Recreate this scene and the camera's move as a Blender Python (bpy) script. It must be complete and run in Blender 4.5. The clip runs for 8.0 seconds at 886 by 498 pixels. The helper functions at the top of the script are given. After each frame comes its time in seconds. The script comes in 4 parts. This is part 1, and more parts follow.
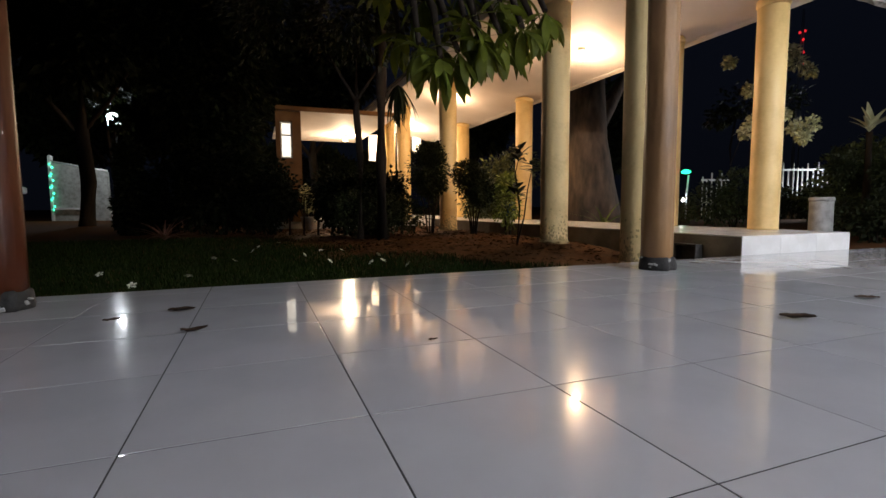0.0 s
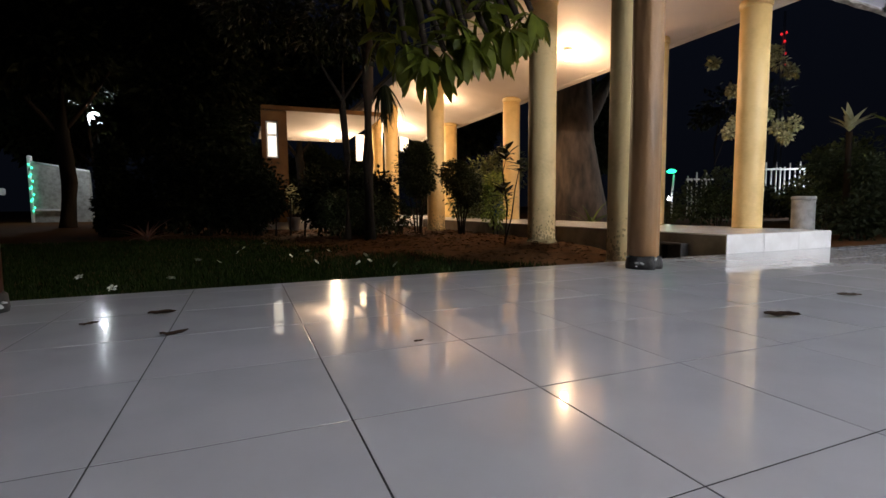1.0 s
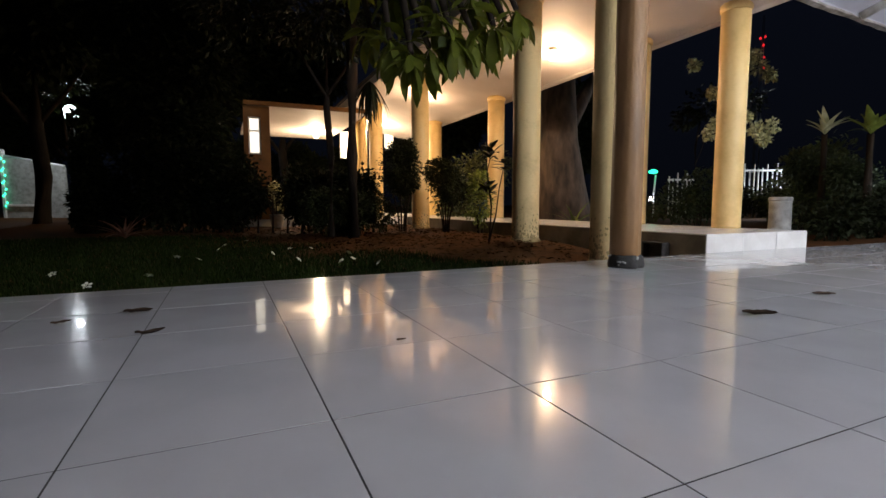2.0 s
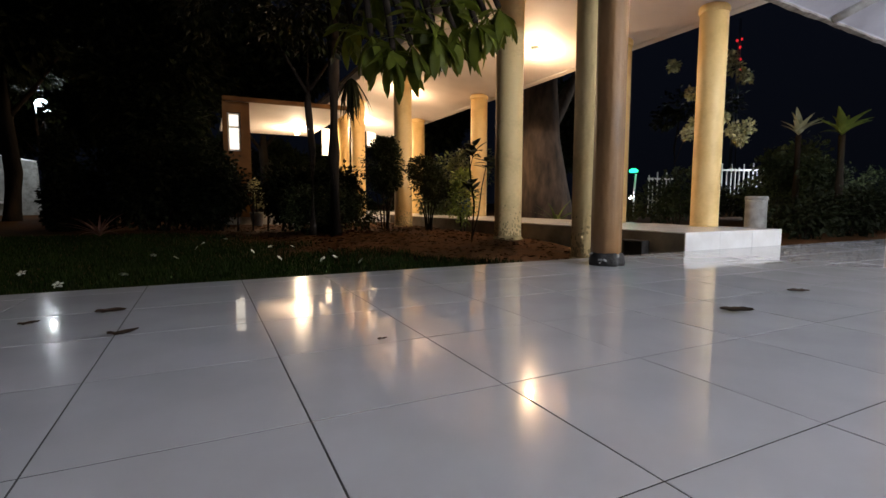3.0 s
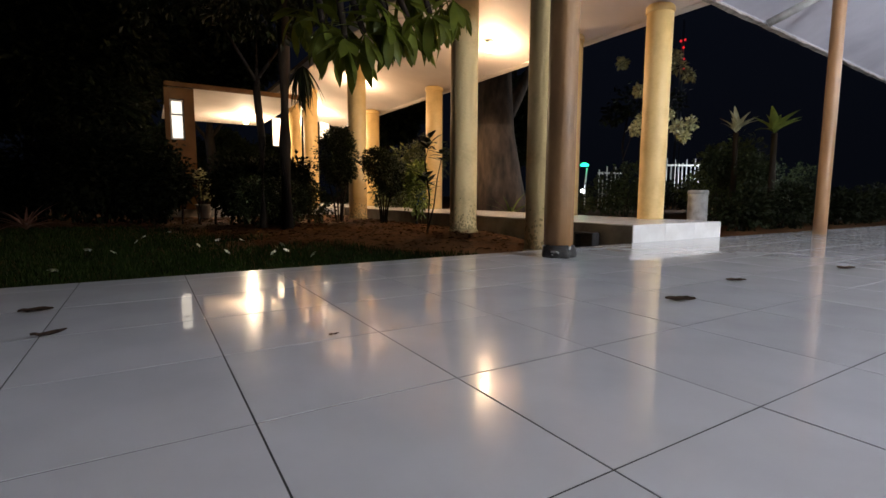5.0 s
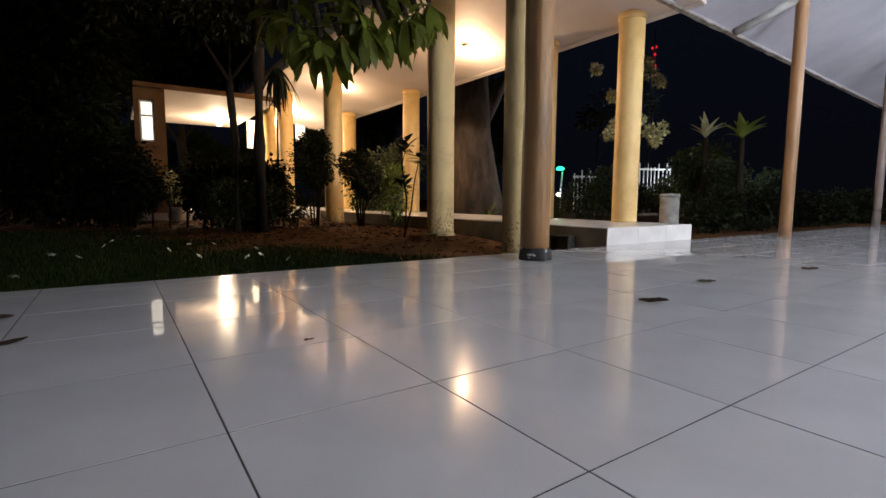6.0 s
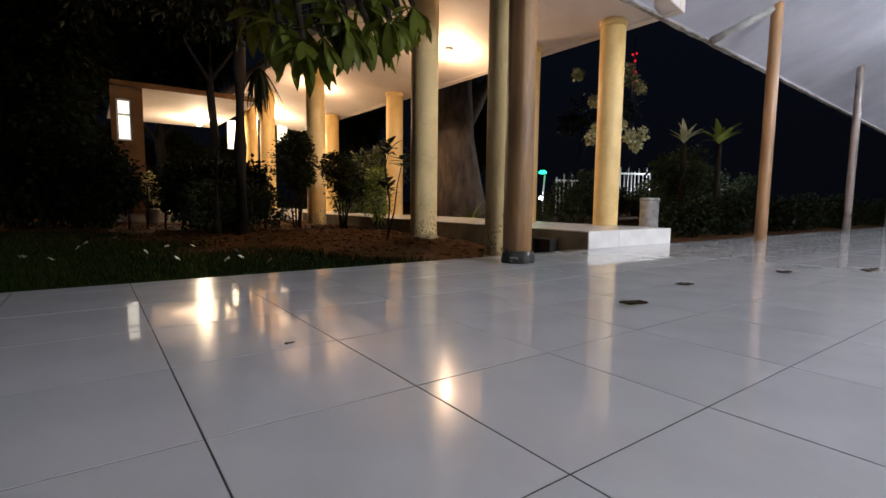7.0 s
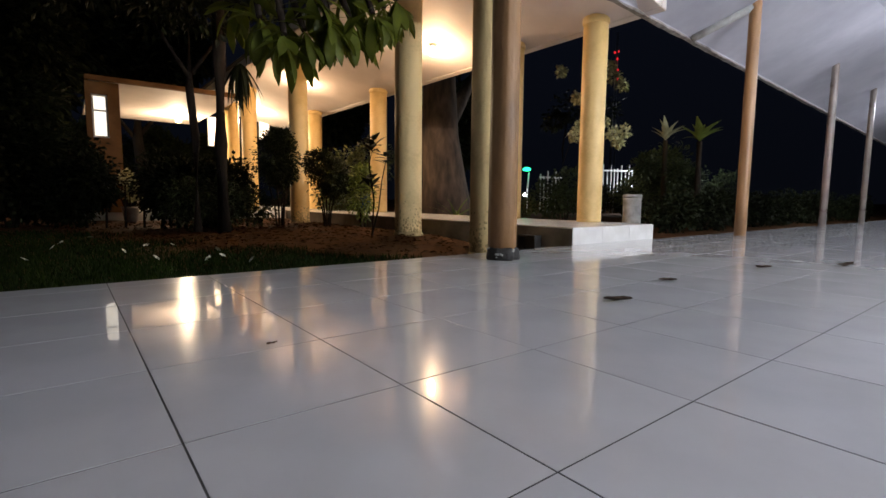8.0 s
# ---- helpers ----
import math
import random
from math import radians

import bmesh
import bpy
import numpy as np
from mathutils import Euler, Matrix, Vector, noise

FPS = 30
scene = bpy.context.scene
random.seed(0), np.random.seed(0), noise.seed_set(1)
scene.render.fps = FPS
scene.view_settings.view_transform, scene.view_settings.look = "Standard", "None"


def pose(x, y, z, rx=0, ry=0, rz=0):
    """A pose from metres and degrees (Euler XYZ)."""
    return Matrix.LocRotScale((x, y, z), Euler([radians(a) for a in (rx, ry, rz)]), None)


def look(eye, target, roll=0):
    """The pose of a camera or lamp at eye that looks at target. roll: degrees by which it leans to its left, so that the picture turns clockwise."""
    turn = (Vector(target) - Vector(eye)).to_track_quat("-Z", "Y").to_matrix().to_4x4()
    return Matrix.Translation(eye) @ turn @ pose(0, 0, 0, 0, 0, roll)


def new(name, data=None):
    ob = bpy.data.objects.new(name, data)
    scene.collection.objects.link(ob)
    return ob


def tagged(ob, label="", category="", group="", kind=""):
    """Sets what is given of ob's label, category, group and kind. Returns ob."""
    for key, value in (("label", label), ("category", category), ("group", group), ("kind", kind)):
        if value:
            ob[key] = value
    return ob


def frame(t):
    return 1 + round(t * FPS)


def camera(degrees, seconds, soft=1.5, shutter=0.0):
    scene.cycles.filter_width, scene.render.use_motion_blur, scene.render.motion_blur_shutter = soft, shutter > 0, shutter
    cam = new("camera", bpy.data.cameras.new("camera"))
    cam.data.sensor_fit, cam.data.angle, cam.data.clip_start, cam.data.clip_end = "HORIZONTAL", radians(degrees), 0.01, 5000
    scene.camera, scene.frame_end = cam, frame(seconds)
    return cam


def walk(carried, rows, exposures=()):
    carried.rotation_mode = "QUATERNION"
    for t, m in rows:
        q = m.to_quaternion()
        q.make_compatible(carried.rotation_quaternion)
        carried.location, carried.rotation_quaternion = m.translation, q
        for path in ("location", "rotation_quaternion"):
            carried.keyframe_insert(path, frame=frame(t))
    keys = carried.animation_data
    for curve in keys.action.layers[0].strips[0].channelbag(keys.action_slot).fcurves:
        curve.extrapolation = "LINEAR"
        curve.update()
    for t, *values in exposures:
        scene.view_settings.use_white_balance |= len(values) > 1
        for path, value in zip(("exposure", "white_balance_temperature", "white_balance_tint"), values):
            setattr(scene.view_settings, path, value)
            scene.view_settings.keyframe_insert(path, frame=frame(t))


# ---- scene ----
cam = camera(85.02, 8.0)
PATH = [
    (0, (-0.1976, -0.9420, 0.4224), (0.5175, 0.9178, 0.2498), -0.35),
    (0.5, (-0.1839, -0.9310, 0.4228), (0.5562, 0.9190, 0.2498), -0.50),
    (1, (-0.1813, -0.9275, 0.4220), (0.5776, 0.9148, 0.2488), -0.54),
    (1.5, (-0.1773, -0.9231, 0.4206), (0.6097, 0.9069, 0.2427), -0.29),
    (3, (-0.1641, -0.9112, 0.4184), (0.7162, 0.8748, 0.2303), 0.04),
    (3.5, (-0.1580, -0.9029, 0.4162), (0.7571, 0.8644, 0.2179), 0.22),
    (4, (-0.1549, -0.9020, 0.4171), (0.7987, 0.8440, 0.2118), 0.40),
    (4.5, (-0.1500, -0.8976, 0.4162), (0.8459, 0.8235, 0.2016), 0.35),
    (6, (-0.1421, -0.8950, 0.4171), (0.9735, 0.7524, 0.2131), 0.33),
    (6.5, (-0.1390, -0.8932, 0.4167), (1.0102, 0.7320, 0.2218), 0.45),
    (7, (-0.1390, -0.8936, 0.4180), (1.0341, 0.7148, 0.2255), 0.69),
    (7.5, (-0.1311, -0.8831, 0.4149), (1.0744, 0.7009, 0.2206), 0.74),
    (8, (-0.1302, -0.8818, 0.4149), (1.0919, 0.6884, 0.2122), 0.50),
]
walk(cam, [(t, look(eye, target, roll)) for t, eye, target, roll in PATH])

# ---- world and large lights ----
world = bpy.data.worlds.new("night")
scene.world = world
world.use_nodes = True
wn = world.node_tree.nodes
tc = wn.new("ShaderNodeTexCoord")
sep = wn.new("ShaderNodeSeparateXYZ")
night = wn.new("ShaderNodeValToRGB")
night.color_ramp.elements[0].position, night.color_ramp.elements[0].color = 0.0, (0.0018, 0.0023, 0.004, 1)
night.color_ramp.elements[1].position, night.color_ramp.elements[1].color = 0.5, (0.0026, 0.0034, 0.0068, 1)
world.node_tree.links.new(tc.outputs["Generated"], sep.inputs[0])
world.node_tree.links.new(sep.outputs["Z"], night.inputs[0])
world.node_tree.links.new(night.outputs[0], wn["Background"].inputs[0])

T = 0.44            # floor tile
OX, OY = 0.004, 0.004  # where the joints start
EDGE = 1.93         # terrace edge
STEP = 0.165        # walkway height
WX0, WX1 = 3.6, 5.03  # walkway sides


def ceil_z(x):
    """The walkway ceiling, rising to its garden side."""
    return 2.47 + 0.2 * (5.1 - x)


WARM, COOL = (1.0, 0.67, 0.4), (0.86, 0.9, 1.0)


def lamp(name, kind, energy, color, m, size=0.1, size_y=None):
    d = bpy.data.lights.new(name, kind)
    d.energy, d.color = energy, color
    if kind == "AREA":
        d.size = size
        if size_y:
            d.shape, d.size_y = "RECTANGLE", size_y
    else:
        d.shadow_soft_size = size
    ob = new(name, d)
    ob.matrix_world = m
    return tagged(ob, kind="structure")


TUBES = [(4.5, -3.9, 2.6), (9.0, -0.8, 2.7), (14.5, -0.2, 2.7), (-4.5, -2.6, 2.7)]
TUBE_W = [780, 150, 210, 8]   # watts given off by the tubes themselves
BULBS = [(4.2, 4.95, ceil_z(4.2) - 0.1), (3.65, 8.75, ceil_z(3.65) - 0.1)]
BULB_W = [98, 92]
for p, w in zip(BULBS, BULB_W):
    lamp("bulb_light", "POINT", w, WARM, pose(p[0], p[1], p[2] - 0.1), 0.05)
HALL = [(2.1, 12.3, 2.262), (3.72, 12.3, ceil_z(3.72) - 0.1)]
for p in HALL:
    lamp("hall_light", "POINT", 185, (1.0, 0.76, 0.5), pose(p[0], p[1], p[2] - 0.13), 0.05)
lamp("flood_light", "POINT", 220, (0.85, 0.93, 1.0), pose(-4.78, 18.89, 3.54), 0.12)
lamp("gate_light", "POINT", 620, (0.86, 0.92, 1.0), pose(17.5, 8.1, 1.25), 0.08)


# ---- materials ----
def mat(name, a, b=None, scale=6.0, rough=0.6, rough_var=0.1, metal=0.0, bump=0.0, bump_scale=60.0, fine=0.15, spec=0.5, coord="Object",
        vary=0.0, stretch=None, coat=0.0, coat_rough=0.03):
    """Two tones mixed by a large and a fine noise, with fine relief."""
    m = bpy.data.materials.new(name)
    m.use_nodes = True
    n, ln = m.node_tree.nodes, m.node_tree.links
    p = n["Principled BSDF"]
    b = b or tuple(c * 0.75 for c in a)
    tc = n.new("ShaderNodeTexCoord")
    src = tc.outputs[coord]
    if coord == "World":
        src = None
    if stretch:
        mp = n.new("ShaderNodeMapping")
        mp.inputs["Scale"].default_value = stretch
        ln.new(src, mp.inputs["Vector"])
        src = mp.outputs[0]
    big = n.new("ShaderNodeTexNoise")
    big.inputs["Scale"].default_value, big.inputs["Detail"].default_value = scale, 5
    small = n.new("ShaderNodeTexNoise")
    small.inputs["Scale"].default_value, small.inputs["Detail"].default_value = bump_scale, 3
    ln.new(src, big.inputs["Vector"])
    ln.new(src, small.inputs["Vector"])
    add = n.new("ShaderNodeMath")
    add.operation = "MULTIPLY_ADD"
    ln.new(small.outputs[0], add.inputs[0])
    add.inputs[1].default_value = fine
    ln.new(big.outputs[0], add.inputs[2])
    ramp = n.new("ShaderNodeValToRGB")
    ramp.color_ramp.elements[0].position, ramp.color_ramp.elements[1].position = 0.35, 0.72
    ramp.color_ramp.elements[0].color, ramp.color_ramp.elements[1].color = (*b, 1), (*a, 1)
    ln.new(add.outputs[0], ramp.inputs[0])
    col = ramp.outputs[0]
    if vary:
        info = n.new("ShaderNodeObjectInfo")
        mr = n.new("ShaderNodeMapRange")
        mr.inputs[3].default_value, mr.inputs[4].default_value = 1 - vary, 1 + vary
        ln.new(info.outputs["Random"], mr.inputs[0])
        hs = n.new("ShaderNodeHueSaturation")
        ln.new(mr.outputs[0], hs.inputs["Value"])
        ln.new(col, hs.inputs["Color"])
        col = hs.outputs[0]
    ln.new(col, p.inputs["Base Color"])
    rr = n.new("ShaderNodeMapRange")
    rr.inputs[3].default_value, rr.inputs[4].default_value = max(0.02, rough - rough_var), min(1, rough + rough_var)
    ln.new(big.outputs[0], rr.inputs[0])
    ln.new(rr.outputs[0], p.inputs["Roughness"])
    p.inputs["Metallic"].default_value = metal
    p.inputs["Specular IOR Level"].default_value = spec
    p.inputs["Coat Weight"].default_value, p.inputs["Coat Roughness"].default_value = coat, coat_rough
    if bump:
        bp = n.new("ShaderNodeBump")
        bp.inputs["Strength"].default_value, bp.inputs["Distance"].default_value = bump, 0.01
        ln.new(small.outputs[0], bp.inputs["Height"])
        ln.new(bp.outputs[0], p.inputs["Normal"])
    return m


def glow(name, color, strength):
    m = bpy.data.materials.new(name)
    m.use_nodes = True
    p = m.node_tree.nodes["Principled BSDF"]
    p.inputs["Base Color"].default_value = (*color, 1)
    p.inputs["Emission Color"].default_value = (*color, 1)
    p.inputs["Emission Strength"].default_value = strength
    return m


def leafy(name, a, b, rough=0.45, through_light=0.25, spec=0.5):
    m = mat(name, a, b, scale=9, rough=rough, bump=0.15, bump_scale=40, vary=0.25, spec=spec)
    n, ln = m.node_tree.nodes, m.node_tree.links
    geo = n.new("ShaderNodeNewGeometry")
    hs = n.new("ShaderNodeHueSaturation")
    mr = n.new("ShaderNodeMapRange")
    mr.inputs[3].default_value, mr.inputs[4].default_value = 0.6, 1.4
    ln.new(geo.outputs["Random Per Island"], mr.inputs[0])
    p = n["Principled BSDF"]
    was = p.inputs["Base Color"].links[0].from_socket
    ln.new(was, hs.inputs["Color"])
    ln.new(mr.outputs[0], hs.inputs["Value"])
    ln.new(hs.outputs[0], p.inputs["Base Color"])
    tl = n.new("ShaderNodeBsdfTranslucent")
    ln.new(hs.outputs[0], tl.inputs["Color"])
    mx = n.new("ShaderNodeMixShader")
    mx.inputs[0].default_value = through_light
    ln.new(p.outputs[0], mx.inputs[1])
    ln.new(tl.outputs[0], mx.inputs[2])
    ln.new(mx.outputs[0], n["Material Output"].inputs["Surface"])
    return m


M_TILE = mat("glazed_white_tile", (0.6, 0.6, 0.612), (0.53, 0.53, 0.542), scale=3, rough=0.17, rough_var=0.04, bump=0.004, bump_scale=6, vary=0.02, spec=0.05, coat=0.72, coat_rough=0.02)
M_STEP = mat("white_step_tile", (0.78, 0.77, 0.74), (0.66, 0.64, 0.6), scale=5, rough=0.2, rough_var=0.08, bump=0.03, bump_scale=30, vary=0.04)
M_GROUT = mat("grey_grout", (0.07, 0.068, 0.065), (0.03, 0.028, 0.027), scale=20, rough=0.85, bump=0.3)
M_CONC = mat("dark_concrete", (0.24, 0.21, 0.17), (0.1, 0.085, 0.065), scale=4, rough=0.85, bump=0.4, bump_scale=50)
# both cream column paints hold some of the lamps' warm yellow
M_PILLAR = mat("lamp_warmed_cream_paint", (0.8, 0.56, 0.23), (0.64, 0.42, 0.15), scale=3.5, rough=0.5, bump=0.12, bump_scale=30, fine=0.3)
M_OLDPILLAR = mat("weathered_lamp_warmed_cream_paint", (0.76, 0.58, 0.28), (0.54, 0.4, 0.18), scale=3.0, rough=0.65, bump=0.2, bump_scale=30, fine=0.4)
M_STAIN = mat("mossy_column_foot", (0.44, 0.33, 0.15), (0.24, 0.18, 0.08), scale=9, rough=0.9, bump=0.4)
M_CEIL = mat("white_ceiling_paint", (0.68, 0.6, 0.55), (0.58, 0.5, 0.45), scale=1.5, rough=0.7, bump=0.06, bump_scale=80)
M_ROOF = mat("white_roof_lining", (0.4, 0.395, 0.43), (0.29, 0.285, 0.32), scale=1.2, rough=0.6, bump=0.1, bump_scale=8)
M_EAVE = mat("weathered_eave_batten", (0.3, 0.27, 0.24), (0.12, 0.1, 0.08), scale=9, rough=0.8, bump=0.5, bump_scale=30)
M_ROOFTOP = mat("dark_roof_sheet", (0.1, 0.09, 0.08), (0.05, 0.045, 0.04), rough=0.7, bump=0.2)
M_POST = mat("brown_glossy_post_paint", (0.37, 0.2, 0.09), (0.23, 0.125, 0.055), scale=5, rough=0.42, rough_var=0.12, bump=0.35, bump_scale=26, stretch=(1, 1, 0.25), coat=0.12, coat_rough=0.15)
# the same brown post paint, darkened for the shade on one post
M_SHADEPOST = mat("shaded_brown_post_paint", (0.3, 0.165, 0.07), (0.18, 0.1, 0.045), scale=3, rough=0.5, rough_var=0.15, bump=0.5, bump_scale=16, stretch=(1, 1, 0.5), spec=0.3)
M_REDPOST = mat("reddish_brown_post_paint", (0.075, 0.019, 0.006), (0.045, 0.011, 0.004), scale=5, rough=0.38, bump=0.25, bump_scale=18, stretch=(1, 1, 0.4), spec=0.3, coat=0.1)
# the same paint again, greyed to stand for cool lamp light
M_COOLPOST = mat("cool_lit_brown_post_paint", (0.2, 0.16, 0.14), (0.13, 0.1, 0.085), scale=5, rough=0.3, bump=0.1, bump_scale=18, coat=0.3)
M_BLACK = mat("black_rough_mortar", (0.03, 0.028, 0.026), (0.012, 0.011, 0.01), scale=25, rough=0.75, bump=0.8, bump_scale=40)
M_WALL = mat("pale_wall_paint", (0.7, 0.68, 0.62), (0.6, 0.57, 0.5), scale=1.5, rough=0.75, bump=0.08)
# soil and grass colours are darkened where the lawn lacks light
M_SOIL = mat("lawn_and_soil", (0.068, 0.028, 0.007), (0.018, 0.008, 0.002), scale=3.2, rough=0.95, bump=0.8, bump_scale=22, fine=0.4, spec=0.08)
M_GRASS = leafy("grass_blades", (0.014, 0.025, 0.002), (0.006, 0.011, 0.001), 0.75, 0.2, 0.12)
M_LEAF = leafy("frangipani_leaf", (0.17, 0.2, 0.02), (0.1, 0.125, 0.013), 0.5, 0.5, 0.3)
# leaf colour lowered to carry the garden's shade
M_SHADELEAF = leafy("shade_darkened_leaf", (0.026, 0.034, 0.011), (0.013, 0.018, 0.006), 0.6, 0.12, 0.22)
# Missing lamplight is put into this near-black leaf colour.
M_NIGHTLEAF = leafy("night_darkened_leaf", (0.014, 0.018, 0.006), (0.007, 0.009, 0.003), 0.7, 0.1, 0.12)
M_BUSH = leafy("olive_shrub_leaf", (0.09, 0.1, 0.025), (0.045, 0.055, 0.013), 0.5, 0.25)
M_BRIGHT = leafy("yellow_green_leaf", (0.24, 0.29, 0.05), (0.13, 0.17, 0.03), 0.5, 0.35)
# on the potted and banana plants this paleness stands for lamplight
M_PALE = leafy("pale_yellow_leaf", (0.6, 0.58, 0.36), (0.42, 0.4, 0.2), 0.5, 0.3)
# bark colour taken near black so trunks read as backlit silhouettes
M_BARK = mat("silhouette_dark_bark", (0.026, 0.018, 0.012), (0.01, 0.007, 0.005), scale=7, rough=0.95, spec=0.2, bump=0.9, bump_scale=18, stretch=(1, 1, 0.3))
M_TRUNK = mat("broad_brown_bark", (0.18, 0.12, 0.08), (0.045, 0.032, 0.022), scale=5, rough=0.9, bump=0.9, bump_scale=14, stretch=(1, 1, 0.35))
M_DRY = mat("dry_brown_leaf", (0.1, 0.06, 0.036), (0.045, 0.026, 0.016), scale=30, rough=0.75, spec=0.2, bump=0.5, bump_scale=80)
M_LITTER = mat("rotting_leaf_litter", (0.055, 0.024, 0.007), (0.02, 0.009, 0.003), scale=30, rough=0.9, spec=0.1, bump=0.4)
M_PETAL = mat("white_petal", (0.8, 0.8, 0.72), (0.7, 0.68, 0.5), scale=20, rough=0.6)
M_GREYSTONE = mat("grey_cast_stone", (0.42, 0.42, 0.4), (0.22, 0.22, 0.2), scale=8, rough=0.85, bump=0.4)
M_WHITEMETAL = mat("white_painted_metal", (0.8, 0.8, 0.8), (0.65, 0.65, 0.65), scale=8, rough=0.4)
M_METAL = mat("galvanised_metal", (0.5, 0.5, 0.52), (0.35, 0.35, 0.37), scale=10, rough=0.4, metal=0.8)
M_BLUE = mat("blue_plastic", (0.03, 0.1, 0.2), (0.02, 0.07, 0.15), scale=8, rough=0.4)
# brown kept dark to stand for the hall's unlit front
M_BROWN = mat("unlit_brown_wall_paint", (0.2, 0.1, 0.035), (0.12, 0.055, 0.02), scale=4, rough=0.8, spec=0.2, bump=0.2)
M_BULB = glow("warm_lamp_glass", (1.0, 0.72, 0.38), 40)
M_FLOOD = glow("cold_flood_glass", (0.85, 0.95, 1.0), 4)
M_GREEN = glow("green_lamp_glass", (0.02, 0.8, 0.36), 4)
M_BEAD = glow("green_bead_glass", (0.04, 0.8, 0.42), 3.5)
M_WHITEGLOW = glow("white_lamp_glass", (0.95, 0.97, 1.0), 26)
M_RED = glow("red_beacon_glass", (1.0, 0.03, 0.04), 0.9)
M_PANE = glow("lit_frosted_pane", (1.0, 0.9, 0.74), 1.3)


# ---- builders ----
def part(name, bm, material, parent=None, label=""):
    me = bpy.data.meshes.new(name)
    bm.to_mesh(me)
    bm.free()
    return link(name, me, material, parent, label)


def link(name, me, material, parent=None, label=""):
    if material and not me.materials:
        me.materials.append(material)
    ob = new(name, me)
    ob.parent = parent
    if label:
        tagged(ob, label)
    return ob


def thing(name, label, category, at=(0, 0, 0), group="", kind="", turn=0):
    ob = new(name)
    ob.matrix_world = pose(*at, 0, 0, turn)
    return tagged(ob, label, category, group, kind)


def box(x0, x1, y0, y1, z0, z1, bevel=0.0, seg=2):
    bm = bmesh.new()
    bmesh.ops.create_cube(bm, size=1, matrix=Matrix.LocRotScale(((x0 + x1) / 2, (y0 + y1) / 2, (z0 + z1) / 2), None, (x1 - x0, y1 - y0, z1 - z0)))
    if bevel:
        bmesh.ops.bevel(bm, geom=bm.edges[:], offset=bevel, segments=seg, affect="EDGES")
    return bm


def lathe(profile, seg=32, wobble=0.0, rng=None, center=(0, 0, 0)):
    """A turned body from (radius, height) pairs, closed at both ends."""
    bm = bmesh.new()
    rings = []
    for r, z in profile:
        ring = []
        for i in range(seg):
            a = 2 * math.pi * i / seg
            k = 1 + (wobble * noise.noise((math.cos(a) * 2 + center[0], math.sin(a) * 2, z * 1.7)) if wobble else 0)
            ring.append(bm.verts.new((center[0] + math.cos(a) * r * k, center[1] + math.sin(a) * r * k, center[2] + z)))
        rings.append(ring)
    for a, b in zip(rings, rings[1:]):
        for i in range(seg):
            f = bm.faces.new((a[i], a[(i + 1) % seg], b[(i + 1) % seg], b[i]))
            f.smooth = True
    bm.faces.new(rings[0][::-1])
    bm.faces.new(rings[-1])
    return bm


def tube(points, radii, seg=8):
    """A tapered limb along points."""
    bm = bmesh.new()
    rings = []
    pts = [Vector(p) for p in points]
    for i, (p, r) in enumerate(zip(pts, radii)):
        d = (pts[min(i + 1, len(pts) - 1)] - pts[max(i - 1, 0)]).normalized()
        q = d.to_track_quat("Z", "Y")
        rings.append([bm.verts.new(p + q @ Vector((math.cos(2 * math.pi * k / seg) * r, math.sin(2 * math.pi * k / seg) * r, 0))) for k in range(seg)])
    for a, b in zip(rings, rings[1:]):
        for i in range(seg):
            bm.faces.new((a[i], a[(i + 1) % seg], b[(i + 1) % seg], b[i])).smooth = True
    bm.faces.new(rings[0][::-1])
    bm.faces.new(rings[-1])
    return bm


def merged(bms):
    out = bmesh.new()
    for b in bms:
        me = bpy.data.meshes.new("tmp")
        b.to_mesh(me)
        b.free()
        out.from_mesh(me)
        bpy.data.meshes.remove(me)
    return out


def leaf_mesh(name, length, width, bend, fold, steps=6, blunt=0.55):
    """One paddle leaf along +x, folded at its rib and drooping."""
    bm = bmesh.new()
    rows = []
    for i in range(steps + 1):
        u = i / steps
        w = width * 0.5 * (math.sin(math.pi * min(1, u ** blunt * 0.98 + 0.01)) ** 0.8)
        x, z = length * u, -bend * u * u * length
        rows.append([bm.verts.new((x, -w, z + fold * w)), bm.verts.new((x, 0, z)), bm.verts.new((x, w, z + fold * w))])
    for a, b in zip(rows, rows[1:]):
        for k in (0, 1):
            bm.faces.new((a[k], b[k], b[k + 1], a[k + 1])).smooth = True
    me = bpy.data.meshes.new(name)
    bm.to_mesh(me)
    bm.free()
    return me


